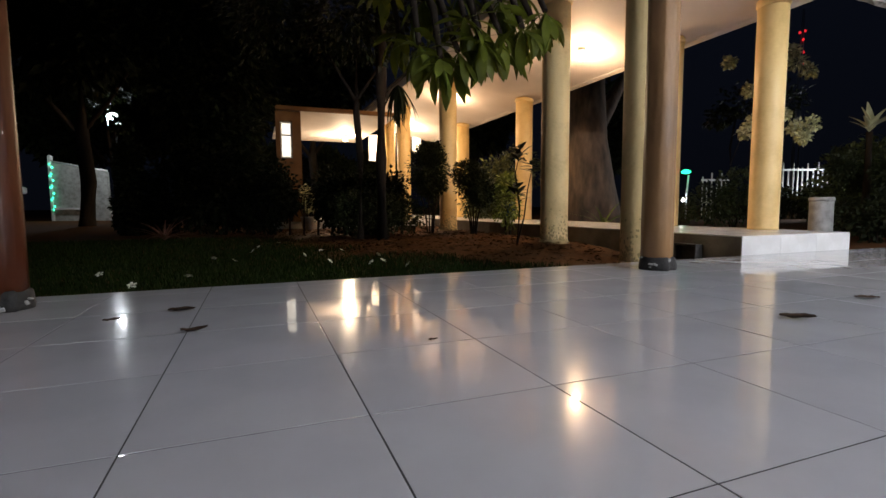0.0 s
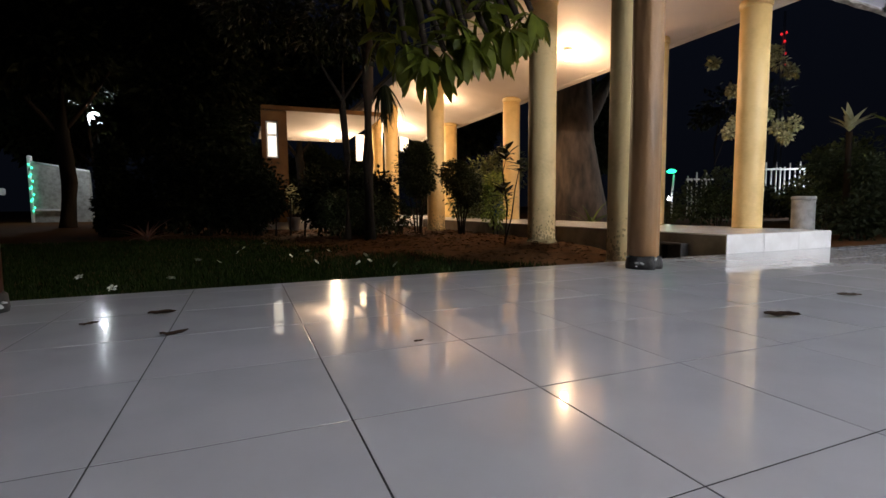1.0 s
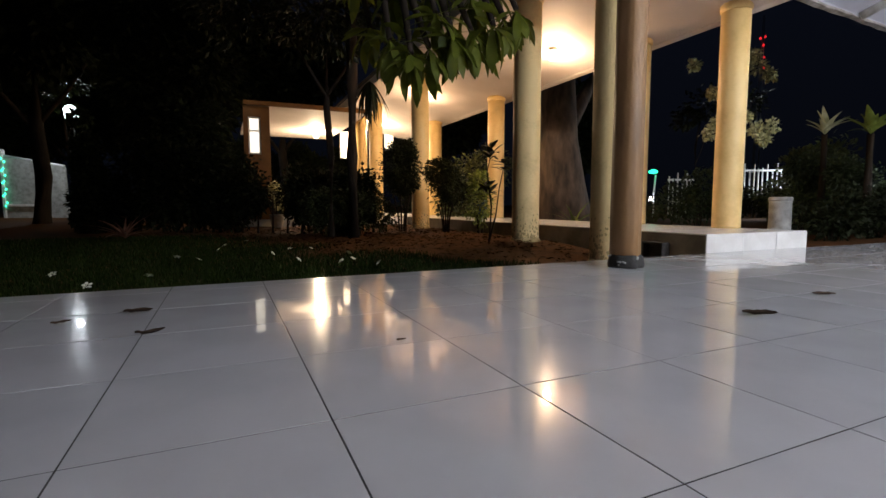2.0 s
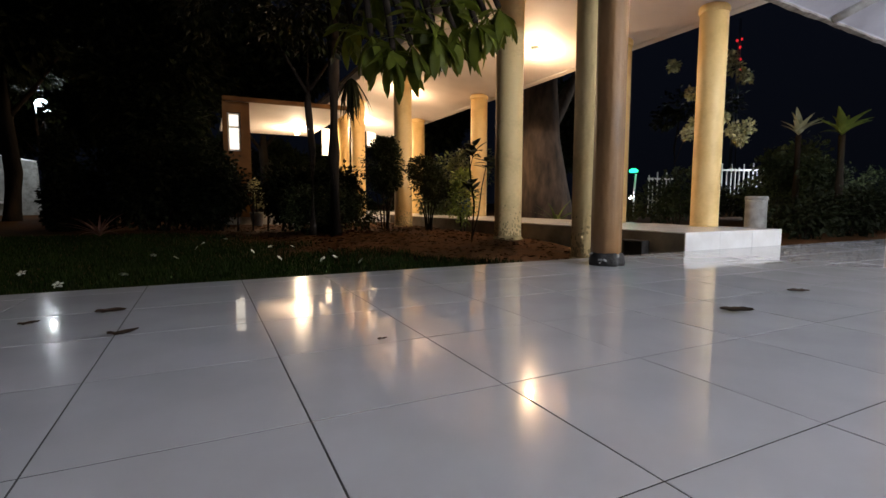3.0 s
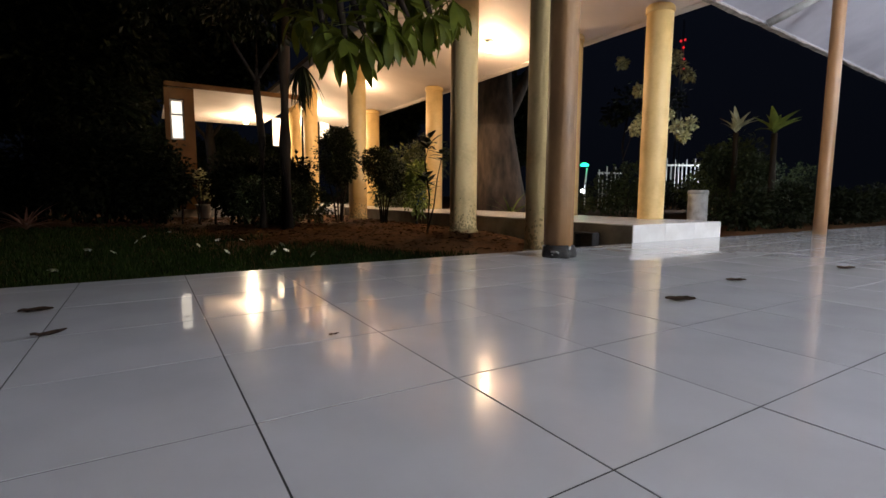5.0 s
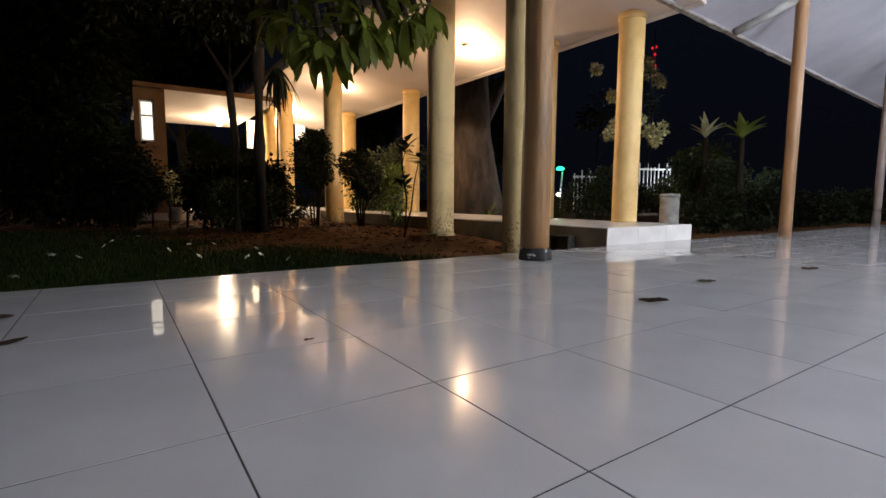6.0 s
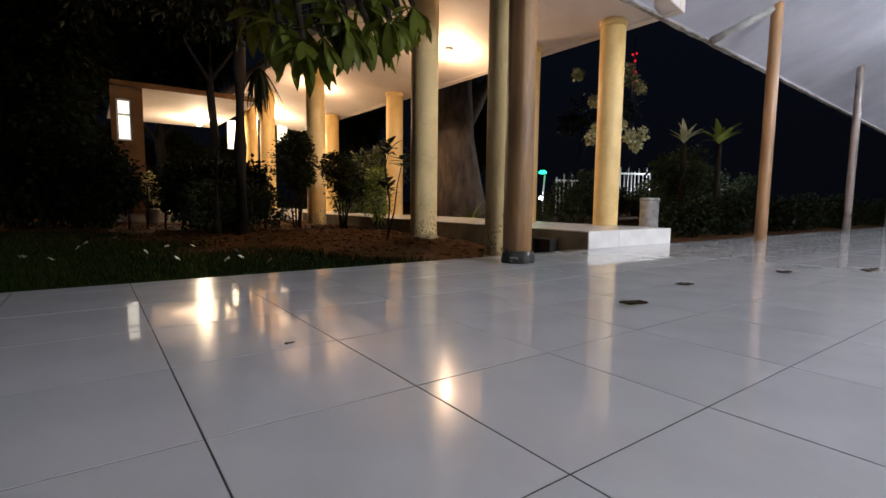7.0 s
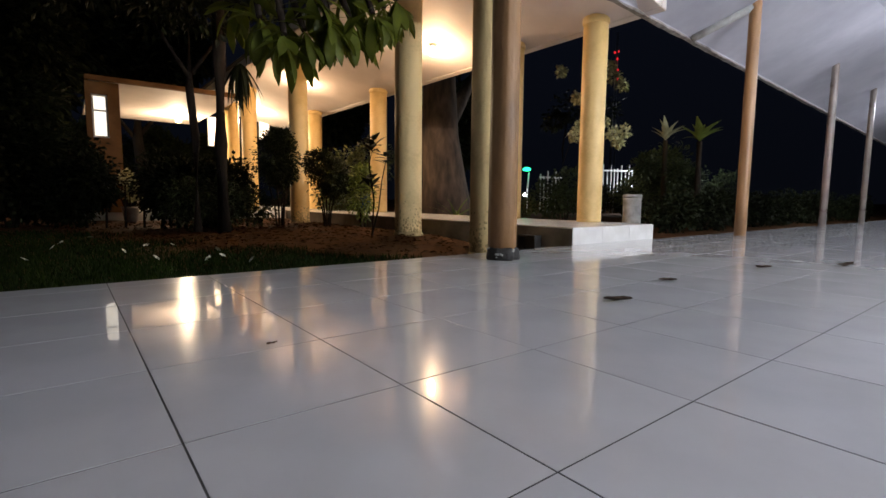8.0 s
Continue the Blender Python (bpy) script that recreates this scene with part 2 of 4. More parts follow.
def leaf_cloud(name, blobs, n, size, material, parent, rng, shell=0.55, aspect=0.5, squash=1.0, label=""):
    """Many small bent leaves spread through uneven blobs (centre, radii)."""
    verts, faces = [], []
    for i in range(n):
        c, r = blobs[rng.randrange(len(blobs))]
        d = Vector((rng.gauss(0, 1), rng.gauss(0, 1), rng.gauss(0, 1) * squash)).normalized()
        k = shell + (1 - shell) * rng.random() ** 0.7
        k *= 0.82 + 0.42 * noise.noise(d * 2.3 + Vector(c))
        p = Vector((c[0] + d.x * r[0] * k, c[1] + d.y * r[1] * k, c[2] + d.z * r[2] * k))
        out = (d + Vector((rng.uniform(-1, 1), rng.uniform(-1, 1), rng.uniform(-0.9, 0.5))) * 0.9).normalized()
        side = out.cross(Vector((rng.uniform(-1, 1), rng.uniform(-1, 1), 1))).normalized()
        up = side.cross(out)
        s = size * rng.uniform(0.6, 1.3)
        b = len(verts)
        w = side * s * aspect * 0.5
        verts += [p, p + out * s * 0.5 - w + up * s * 0.06, p + out * s * 0.5, p + out * s * 0.5 + w + up * s * 0.06, p + out * s - up * s * 0.12]
        faces += [(b, b + 1, b + 2), (b, b + 2, b + 3), (b + 1, b + 4, b + 2), (b + 2, b + 4, b + 3)]
    me = bpy.data.meshes.new(name)
    me.from_pydata([tuple(v) for v in verts], [], faces)
    return link(name, me, material, parent, label)


# ---- ground ----
def ground_z(x, y):
    near = max(0.0, min(1.0, (y - 2.9) / 1.2))
    bank = max(0.0, 1 - abs(x - 3.0) / 2.2) * near
    far = max(0.0, min(1.0, (y - 5.5) / 4.0)) * 0.1
    return -0.1 + max(0.1 * bank, far)


def build_ground():
    xs = [-400, -150, -60, -30, -18] + [-12 + 0.5 * i for i in range(63)] + [22, 28, 40, 60, 150, 400]
    ys = [-300, -60, -20, -8, -4, 0, 1.2] + [1.6 + 0.35 * i for i in range(50)] + [20, 22, 25, 30, 40, 60, 150, 500]
    verts = []
    for y in ys:
        for x in xs:
            z = ground_z(x, y)
            if 1.9 < y < 20 and abs(x) < 25:
                z += 0.018 * noise.noise((x * 1.3, y * 1.3, 0)) + 0.008 * noise.noise((x * 5, y * 5, 3))
            if WX0 - 0.1 < x < WX1 + 0.1 and y > EDGE:
                z -= 0.05
            verts.append((x, y, z))
    nx = len(xs)
    faces = [(j * nx + i, j * nx + i + 1, (j + 1) * nx + i + 1, (j + 1) * nx + i) for j in range(len(ys) - 1) for i in range(nx - 1)]
    me = bpy.data.meshes.new("ground")
    me.from_pydata(verts, [], faces)
    for p in me.polygons:
        p.use_smooth = True
    tagged(link("ground", me, M_SOIL), "trampled soil and thin lawn, colour darkened for night", "ground", kind="structure")


def build_grass():
    rng = random.Random(5)
    verts, faces = [], []
    while len(faces) < 95000:
        y = EDGE + 0.03 + 5.5 * rng.random() ** 1.5
        x = rng.uniform(-5.5, 3.4)
        soil = (x - 0.9) * 0.5 + (y - 3.1) * 0.22 + 0.5 * noise.noise((x, y, 9))
        if soil > 0.25 + rng.uniform(-0.3, 0.3):
            continue
        z = ground_z(x, y)
        a, h = rng.uniform(0, 6.28), rng.uniform(0.022, 0.058)
        w = rng.uniform(0.004, 0.008)
        lx, ly = rng.uniform(-0.02, 0.02), rng.uniform(-0.02, 0.02)
        b = len(verts)
        verts += [(x - math.cos(a) * w, y - math.sin(a) * w, z), (x + math.cos(a) * w, y + math.sin(a) * w, z), (x + lx, y + ly, z + h)]
        faces.append((b, b + 1, b + 2))
    me = bpy.data.meshes.new("grass")
    me.from_pydata(verts, [], faces)
    tagged(link("grass", me, M_GRASS), "short green lawn grass beside the terrace, colour darkened for night", "grass", kind="stuff")


def build_litter():
    rng = random.Random(6)
    verts, faces = [], []
    while len(faces) < 5200:
        x, y = rng.uniform(-1.5, 3.45), rng.uniform(2.3, 8.6)
        soil = (x - 0.9) * 0.5 + (y - 3.1) * 0.22
        if soil < rng.uniform(-0.3, 0.5):
            continue
        z = ground_z(x, y) + 0.012
        a, l, w = rng.uniform(0, 6.28), rng.uniform(0.012, 0.05), rng.uniform(0.006, 0.018)
        c, s = math.cos(a), math.sin(a)
        b = len(verts)
        for u, v in ((-l, 0), (0, -w), (l, 0), (0, w)):
            verts.append((x + u * c - v * s, y + u * s + v * c, z + rng.uniform(-0.008, 0.016)))
        faces += [(b, b + 1, b + 2), (b, b + 2, b + 3)]
    me = bpy.data.meshes.new("leaf_litter")
    me.from_pydata(verts, [], faces)
    tagged(link("leaf_litter", me, M_LITTER), "brown leaf litter and clods on the bare soil", "litter", kind="stuff")


build_litter()
build_ground()
build_grass()

# ---- terrace ----
floor = tagged(part("floor", box(-16, 34, -5.2, EDGE - 0.004, -0.3, -0.001), M_GROUT), "terrace floor of glossy white square tiles with dark joints", "floor", kind="structure")
wall_back = tagged(part("wall_back", box(-16, 34, -5.4, -5.2, -0.3, 3.4), M_WALL), "plain pale wall behind the terrace", "wall", kind="structure")


def eave(x):
    u = (x - 4) / 12
    return 2.15 + 0.4 * u, 2.52 - 0.22 * u


def build_terrace_roof():
    bm = bmesh.new()
    rows = []
    for x in [-16, -8, 0, 4, 8, 12, 16, 22, 34]:
        ye, ze = eave(x)
        prof = [(-5.2, 3.5), (-1.5, 3.4), (0.9, 3.1), (ye - 0.01, ze + 0.005), (ye, ze - 0.03), (ye + 0.03, ze - 0.03), (ye + 0.03, ze + 0.1), (0.9, 3.26), (-5.2, 3.65)]
        rows.append([bm.verts.new((x, y, z)) for y, z in prof])
    for a, b in zip(rows, rows[1:]):
        for k in range(len(a)):
            j = (k + 1) % len(a)
            bm.faces.new((a[k], b[k], b[j], a[j]))
    bm.faces.new(rows[0])
    bm.faces.new(rows[-1][::-1])
    bmesh.ops.recalc_face_normals(bm, faces=bm.faces[:])
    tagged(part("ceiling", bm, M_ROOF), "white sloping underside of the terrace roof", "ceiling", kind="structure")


build_terrace_roof()


def build_eave_strip():
    """A ragged weathered batten along the eave."""
    rng = random.Random(19)
    bm = bmesh.new()
    rows = []
    for k in range(230):
        x = -12 + 0.16 * k
        ye, ze = eave(x)
        a, b, c = (rng.uniform(-0.008, 0.008) for q in range(3))
        rows.append([bm.verts.new(p) for p in ((x, ye - 0.022 + a, ze - 0.042 + b), (x, ye + 0.034, ze - 0.046 + c), (x, ye + 0.036, ze + 0.06), (x, ye - 0.018 + a, ze - 0.026))])
    for a, b in zip(rows, rows[1:]):
        for k in range(4):
            bm.faces.new((a[k], b[k], b[(k + 1) % 4], a[(k + 1) % 4]))
    bm.faces.new(rows[0])
    bm.faces.new(rows[-1][::-1])
    bmesh.ops.recalc_face_normals(bm, faces=bm.faces[:])
    tagged(part("trim", bm, M_EAVE), "weathered grey-brown batten along the terrace eave", "trim", kind="structure")


build_eave_strip()


def soffit(x, y):
    ye, ze = eave(x)
    return 3.1 + (ze - 3.1) * (y - 0.9) / (ye - 0.9)


def terrace_post(x, y, r, material, label, collar):
    t = thing("terrace_post", label, "post", (x, y, 0), "terrace posts")
    top = soffit(x, y)
    h = 0.075
    part("shaft", lathe([(r * 1.03, 0), (r, 0.3), (r, 1.4), (r * 0.985, top - 0.06), (r * 0.985, top + 0.02)], 40, 0.035), material, t)
    if not collar:
        return t
    part("base", lathe([(r * 1.16, 0), (r * 1.2, 0.02), (r * 1.12, h), (r * 1.0, h + 0.012)], 28, 0.22, center=(0, 0, 0)), M_BLACK, t, "black crumbling mortar collar")
    base = t.children[-1]
    for v in base.data.vertices:
        v.co += Vector((noise.noise(v.co * 40 + Vector((x, 0, 0))), noise.noise(v.co * 40 + Vector((0, x, 5))), 0.6 * noise.noise(v.co * 40))) * 0.012 if v.co.z > 0.005 else Vector()
    rng = random.Random(int(x * 10) + 50)
    for k in range(7):
        a, k1, k2 = rng.uniform(2.6, 6.3), rng.uniform(0.5, 1.6), rng.uniform(0.4, 1.3)
        c = box(-0.014 * k1, 0.014 * k1, -0.006, 0.006, -0.009 * k2, 0.009 * k2, 0.003, 1)
        ob = part("chip", c, M_GREYSTONE, base, "" if k else "pale broken tile chip")
        ob.matrix_local = pose(math.cos(a) * r * 1.15, math.sin(a) * r * 1.15, rng.uniform(0.008, 0.08), rng.uniform(-60, 60), rng.uniform(-30, 30), math.degrees(a) + 90)
    return t


POSTS = [(-1.212, 1.62, 0.085), (2.3, 1.56, 0.097), (6.5, 1.6, 0.066), (10.2, 1.7, 0.055), (12.9, 1.72, 0.052), (17.0, 1.75, 0.052)]
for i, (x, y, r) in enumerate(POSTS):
    terrace_post(x, y, r, M_REDPOST if i == 0 else M_SHADEPOST if i == 1 else M_COOLPOST if i > 2 else M_POST,
                 "reddish-brown painted round post on a black collar" if i == 0 else "slim brown round post, colour greyed for cool lamp light" if i > 2 else "brown painted round post, colour darkened for shade, on a black collar" if i == 1 else "glossy brown painted round post on the white tiles", i < 2)


def brace(x0, y0, x1, y1):
    b = thing("roof_brace", "pale grey diagonal rafter under the terrace roof", "brace", (0, 0, 0), "roof braces")
    part("bar", tube([(x0, y0, soffit(x0, y0) - 0.03), (x1, y1, soffit(x1, y1) - 0.03)], [0.05, 0.05], 10), M_GREYSTONE, b)


brace(6.22, 2.2, 6.47, 1.62)

for (x, y, z), w in zip(TUBES, TUBE_W):
    t = thing("tube_lamp", "white batten lamp with one lit cool fluorescent tube", "lamp", (x, y, z), "terrace tube lamps")
    part("batten", box(-0.62, 0.62, -0.035, 0.035, -0.02, 0.04, 0.006), M_WHITEMETAL, t)
    part("tube", tube([(-0.58, 0, -0.05), (0.58, 0, -0.05)], [0.014, 0.014], 12), glow("cool_tube_glass", COOL, w / (math.pi * 0.102)), t, "lit fluorescent tube")
    part("hanger", tube([(0, 0, 0.03), (0, 0, 0.75)], [0.008, 0.008], 8), M_METAL, t)

# ---- walkway ----
tagged(part("pavement", box(WX0 + 0.012, WX1 - 0.012, EDGE + 0.014, 16.5, -0.25, STEP - 0.012), M_CONC), "raised walkway with a dark concrete side and white tiled top", "walkway", kind="structure")
pavement = bpy.data.objects["pavement"]


def column(x, y, z0, top, r, material, stained, label):
    c = thing("column", label, "column", (x, y, z0), "walkway columns")
    h = top - z0
    part("shaft", lathe([(r * 1.01, 0), (r, 0.02), (r, h * 0.3), (r * 0.995, h * 0.6), (r, h + 0.01)], 48, 0.012), material, c)
    part("cap_ring", lathe([(r * 1.02, h - 0.075), (r * 1.09, h - 0.06), (r * 1.09, h - 0.004), (r * 1.02, h)], 48), material, c)
    if stained:
        part("foot_collar", lathe([(r * 1.16, -0.02), (r * 1.13, 0.03), (r * 1.04, 0.05), (r * 1.01, 0.06)], 36, 0.1), M_STAIN, c, "mossy worn concrete collar")
        rng = random.Random(int(y * 10))
        verts, faces = [], []
        for k in range(550):
            a, z = rng.uniform(0, 2 * math.pi), 0.03 + min(0.9, rng.expovariate(10.0))
            size = rng.uniform(0.003, 0.016) * (1.1 - 0.7 * min(1, z / 0.6))
            b, m = len(verts), 7
            rr = r * 1.012 + 0.0006 * (k % 5)
            for q in range(m):
                t = 2 * math.pi * q / m
                d = size * rng.uniform(0.5, 1.2)
                aa = a + math.cos(t) * d / r
                verts.append((math.cos(aa) * rr, math.sin(aa) * rr, z + 1.5 * math.sin(t) * d))
            faces.append(tuple(range(b, b + m)))
        me = bpy.data.meshes.new("moss")
        me.from_pydata(verts, [], faces)
        tagged(link("moss", me, M_STAIN, c, "dark moss blotches creeping up the shaft"), kind="stuff")
    return c


for y in (2.5, 4.1, 7.6, 10.5, 11.9):
    z0 = ground_z(3.2, y)
    column(3.05 if y < 3 else 3.2, y, z0 - 0.03, ceil_z(3.2), 0.178 if y < 3 else 0.165, M_OLDPILLAR if y < 5 else M_PILLAR, True,
           "weathered cream round column standing in the soil" if y < 5 else "cream painted round column lit warm, beside the walkway")
for y in (2.67, 3.95, 7.55, 10.6):
    column(4.87 if y < 3 else 4.8, y, STEP, ceil_z(4.8), 0.142 if y < 3 else 0.165, M_PILLAR, False, "clean cream round column standing on the white walkway")


def sloped(x0, x1, y0, y1, low, high, bevel=0.0):
    """A slab between two offsets from the sloping ceiling plane."""
    bm = bmesh.new()
    v = [bm.verts.new((x, y, ceil_z(x) + d)) for d in (low, high) for x, y in ((x0, y0), (x1, y0), (x1, y1), (x0, y1))]
    for f in ((3, 2, 1, 0), (4, 5, 6, 7), (0, 1, 5, 4), (1, 2, 6, 5), (2, 3, 7, 6), (3, 0, 4, 7)):
        bm.faces.new([v[k] for k in f])
    if bevel:
        bmesh.ops.bevel(bm, geom=bm.edges[:], offset=bevel, segments=2, affect="EDGES")
    return bm


def build_canopy():
    x0, x1, y0, y1 = 2.75, 5.1, 1.95, 13.7
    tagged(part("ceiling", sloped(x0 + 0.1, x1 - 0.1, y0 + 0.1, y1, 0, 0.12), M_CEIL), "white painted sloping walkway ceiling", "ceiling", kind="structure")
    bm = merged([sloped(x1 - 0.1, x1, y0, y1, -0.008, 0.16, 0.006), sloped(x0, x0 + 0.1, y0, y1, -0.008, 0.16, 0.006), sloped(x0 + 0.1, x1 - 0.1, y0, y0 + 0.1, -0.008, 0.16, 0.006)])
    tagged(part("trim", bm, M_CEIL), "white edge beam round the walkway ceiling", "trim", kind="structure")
    tagged(part("roof", sloped(x0 - 0.05, x1 + 0.05, y0 - 0.02, y1 + 0.05, 0.165, 0.2), M_ROOFTOP), "thin dark roof over the walkway", "roof", kind="structure")


build_canopy()


def bulb(p, i):
    b = thing("ceiling_lamp", "round lit warm globe lamp under the ceiling", "lamp", p, "ceiling lamps")
    part("globe", lathe([(0.02, -0.06), (0.05, -0.05), (0.065, -0.02), (0.06, 0.02), (0.03, 0.05)], 24), M_BULB, b)
    part("socket", lathe([(0.032, 0.052), (0.036, 0.06), (0.05, 0.075), (0.055, 0.1)], 24), M_WHITEMETAL, b)


for i, p in enumerate(BULBS + HALL):
    bulb(p, i)

# drain opening in the walkway's side
t = thing("drain_box", "small black drain opening beside the walkway", "drain", (WX0 - 0.06, 2.42, -0.12))
part("rim", merged([box(-0.05, 0.05, -0.12, -0.1, 0, 0.19, 0.004), box(-0.05, 0.05, 0.1, 0.12, 0, 0.19, 0.004), box(-0.05, 0.05, -0.1, 0.1, 0.17, 0.19, 0.004)]), M_BLACK, t)
part("back", box(0.03, 0.045, -0.1, 0.1, 0, 0.17), M_BLACK, t)


# ---- far pavilion ----
def build_pavilion():
    tagged(part("floor", box(0.2, 5.2, 9.45, 14.0, -0.25, STEP - 0.02), M_STEP), "white tiled floor of the open hall", "floor", kind="structure")
    tagged(part("ceiling", box(0.3, 2.7, 9.3, 13.7, 2.36, 2.44), M_CEIL), "white ceiling of the open hall, brightly lit", "ceiling", kind="structure")
    tagged(part("trim", box(0.22, 2.72, 9.2, 9.3, 2.35, 2.43, 0.01), M_BROWN), "fascia of the open hall, browned for its unlit front", "trim", kind="structure")
    # brown corner wall with the hole for its window
    wall = [box(0.22, 0.3, 9.32, 9.5, STEP - 0.02, 2.35), box(0.53, 0.7, 9.32, 9.5, STEP - 0.02, 2.35),
            box(0.3, 0.53, 9.32, 9.5, STEP - 0.02, 1.42), box(0.3, 0.53, 9.32, 9.5, 2.15, 2.35)]
    tagged(part("wall_house", merged(wall), M_BROWN), "brown corner wall of the open hall, darkened for its unlit front", "wall", kind="structure")


build_pavilion()


def lit_window(x, y, z, w, h, label, bar=0.55):
    wd = tagged(new("window_" + str(len([o for o in bpy.data.objects if o.name.startswith("window_") and o.parent is None]) + 1)), label, "window", kind="structure")
    wd.matrix_world = pose(x, y, z)
    f = 0.03
    part("window_frame", merged([box(-w / 2 - f, -w / 2, -0.04, 0.04, -f, h + f, 0.004), box(w / 2, w / 2 + f, -0.04, 0.04, -f, h + f, 0.004),
                                 box(-w / 2, w / 2, -0.04, 0.04, h, h + f, 0.004), box(-w / 2, w / 2, -0.04, 0.04, -f, 0, 0.004), box(-w / 2, w / 2, -0.03, 0.03, h * bar, h * bar + f, 0.004)]), M_WHITEMETAL, wd)
    part("pane", box(-w / 2, w / 2, -0.005, 0.005, 0, h * bar), M_PANE, wd)
    part("pane", box(-w / 2, w / 2, -0.005, 0.005, h * bar + f, h), M_PANE, wd)


# lit windows of the hall
lit_window(0.415, 9.41, 1.455, 0.168, 0.66, "narrow lit frosted window with one crossbar", 0.62)
lit_window(3.2, 13.6, 1.85, 0.3, 0.72, "tall lit frosted window beside the hall", 0.6)

lit_window(4.53, 13.6, 2.14, 0.22, 0.45, "small lit frosted window at the end of the walkway", 0.6)

# ---- plants ----
def frangipani():
    rng = random.Random(11)
    inv = Vector((1.58, 6.25, -0.05))
    t = thing("frangipani_tree", "frangipani tree with long glossy drooping leaves over the lawn", "tree", inv)
    trunk_bms = [tube([(0, 0, -0.1), (0.0, 0, 1.2), (0.02, 0, 2.2), (-0.1, -0.5, 3.2)], [0.1, 0.085, 0.08, 0.075], 14)]
    fork = Vector((-0.1, -0.5, 3.2))
    tips = []
    ends = [(1.0, 2.2, 1.43), (1.3, 2.2, 1.58), (1.6, 2.15, 1.68), (1.82, 2.2, 1.84), (1.22, 2.3, 1.76), (1.5, 2.3, 1.9), (1.15, 2.25, 1.5), (1.45, 2.2, 1.64), (1.72, 2.2, 1.76), (0.9, 2.35, 1.55), (1.36, 2.35, 1.72),
            (1.05, 2.7, 2.0), (1.35, 2.7, 2.1), (1.75, 2.5, 2.1), (1.1, 2.5, 1.62),
            (0.9, 3.3, 2.35), (1.3, 3.3, 2.5), (0.95, 3.0, 1.85)]
    for k, e in enumerate(ends):
        e = Vector(e) - inv
        m = fork.lerp(e, 0.55) + Vector((rng.uniform(-0.15, 0.15), rng.uniform(-0.1, 0.1), 0.75))
        m2 = e + Vector((rng.uniform(-0.05, 0.05), 0.25, 0.42))
        trunk_bms.append(tube([fork, m, m2, e], [0.06, 0.04, 0.028, 0.02], 8))
        tips.append(e)
    part("trunk", merged(trunk_bms), M_BARK, t)
    meshes = [leaf_mesh("leaf", 0.26, 0.068, b, 0.22, 8, 1.8) for b in (0.2, 0.4, 0.65)]
    for e in tips:
        n = 17
        for k in range(n):
            a = 2.4 * k + rng.uniform(-0.3, 0.3)
            drop = rng.uniform(0.35, 1.35) if k % 4 else rng.uniform(-0.5, 0.35)
            ob = link("leaf", meshes[rng.randrange(3)], M_LEAF, t)
            s = rng.uniform(0.8, 1.2)
            ob.matrix_local = Matrix.Translation(e + Vector((0, 0, -0.03 * rng.random()))) @ Euler((rng.uniform(-0.4, 0.4), drop, a), "XYZ").to_matrix().to_4x4() @ Matrix.Diagonal((s, s, s, 1))


def shrub(name, label, at, blobs, n, size, material, seed, stems=0, stem_top=0.4, aspect=0.5, shell=0.5):
    rng = random.Random(seed)
    t = thing(name, label, "shrub", at)
    leaf_cloud("crown", blobs, n, size, material, t, rng, shell, aspect)
    if stems:
        for i in range(stems):
            a = 6.28 * i / stems + rng.uniform(-0.5, 0.5)
            r = 0.05 + 0.05 * rng.random()
            part("stem", tube([(math.cos(a) * r * 0.6, math.sin(a) * r * 0.6, -0.03), (math.cos(a) * r, math.sin(a) * r, stem_top * 0.5), (math.cos(a) * r * 2.0, math.sin(a) * r * 2.0, stem_top)], [0.016, 0.012, 0.01], 7), M_BARK, t)
    return t


frangipani()
shrub("potted_plant", "small potted plant with yellow leaves paled to look lamp-lit", (0.73, 8.8, 0.0), [((0, 0, 0.62), (0.16, 0.14, 0.14)), ((0.05, 0, 0.45), (0.12, 0.12, 0.12)), ((-0.03, 0, 0.76), (0.1, 0.1, 0.09))], 420, 0.075, M_PALE, 27, 4, 0.5, 0.6)
part("pot", lathe([(0.08, 0), (0.1, 0.02), (0.13, 0.22), (0.145, 0.25), (0.125, 0.25)], 24), M_GREYSTONE, bpy.data.objects["potted_plant"])


HEDGE_GAP = 0.62


def hedge():
    rng = random.Random(3)
    blobs = []
    for i in range(40):
        u = i / 39
        x, y = -0.15 + 2.2 * u, 7.95 - 0.68 * u
        if abs(x - HEDGE_GAP) < 0.3:
            continue
        blobs.append(((x + rng.uniform(-0.1, 0.1), y + rng.uniform(-0.15, 0.15), 0.28 + 0.42 * rng.random()), (0.4, 0.36, 0.46)))
    t = thing("hedge", "long clipped hedge across the lawn, leaf colour darkened for night", "hedge")
    leaf_cloud("crown", blobs, 26000, 0.075, M_NIGHTLEAF, t, rng, 0.25, 0.6)
    for i in range(10):
        part("stem", tube([(0.1 + 0.23 * i, 7.87 - 0.07 * i, -0.05), (0.12 + 0.23 * i, 7.87 - 0.07 * i, 0.6)], [0.02, 0.012], 6), M_BARK, t)


hedge()
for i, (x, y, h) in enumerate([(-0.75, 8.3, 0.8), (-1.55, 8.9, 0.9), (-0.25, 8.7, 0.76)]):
    shrub("shrub", "tall shrub behind the lawn, leaf colour darkened for night", (x, y, -0.03), [((0, 0, h * 0.9), (0.6, 0.5, h)), ((0.3, 0.1, h * 1.3), (0.45, 0.4, h * 0.7)), ((-0.35, 0, h * 0.6), (0.5, 0.4, h * 0.6))], 4200, 0.1, M_NIGHTLEAF, 120 + i, 4, 0.5, 0.6, 0.25)
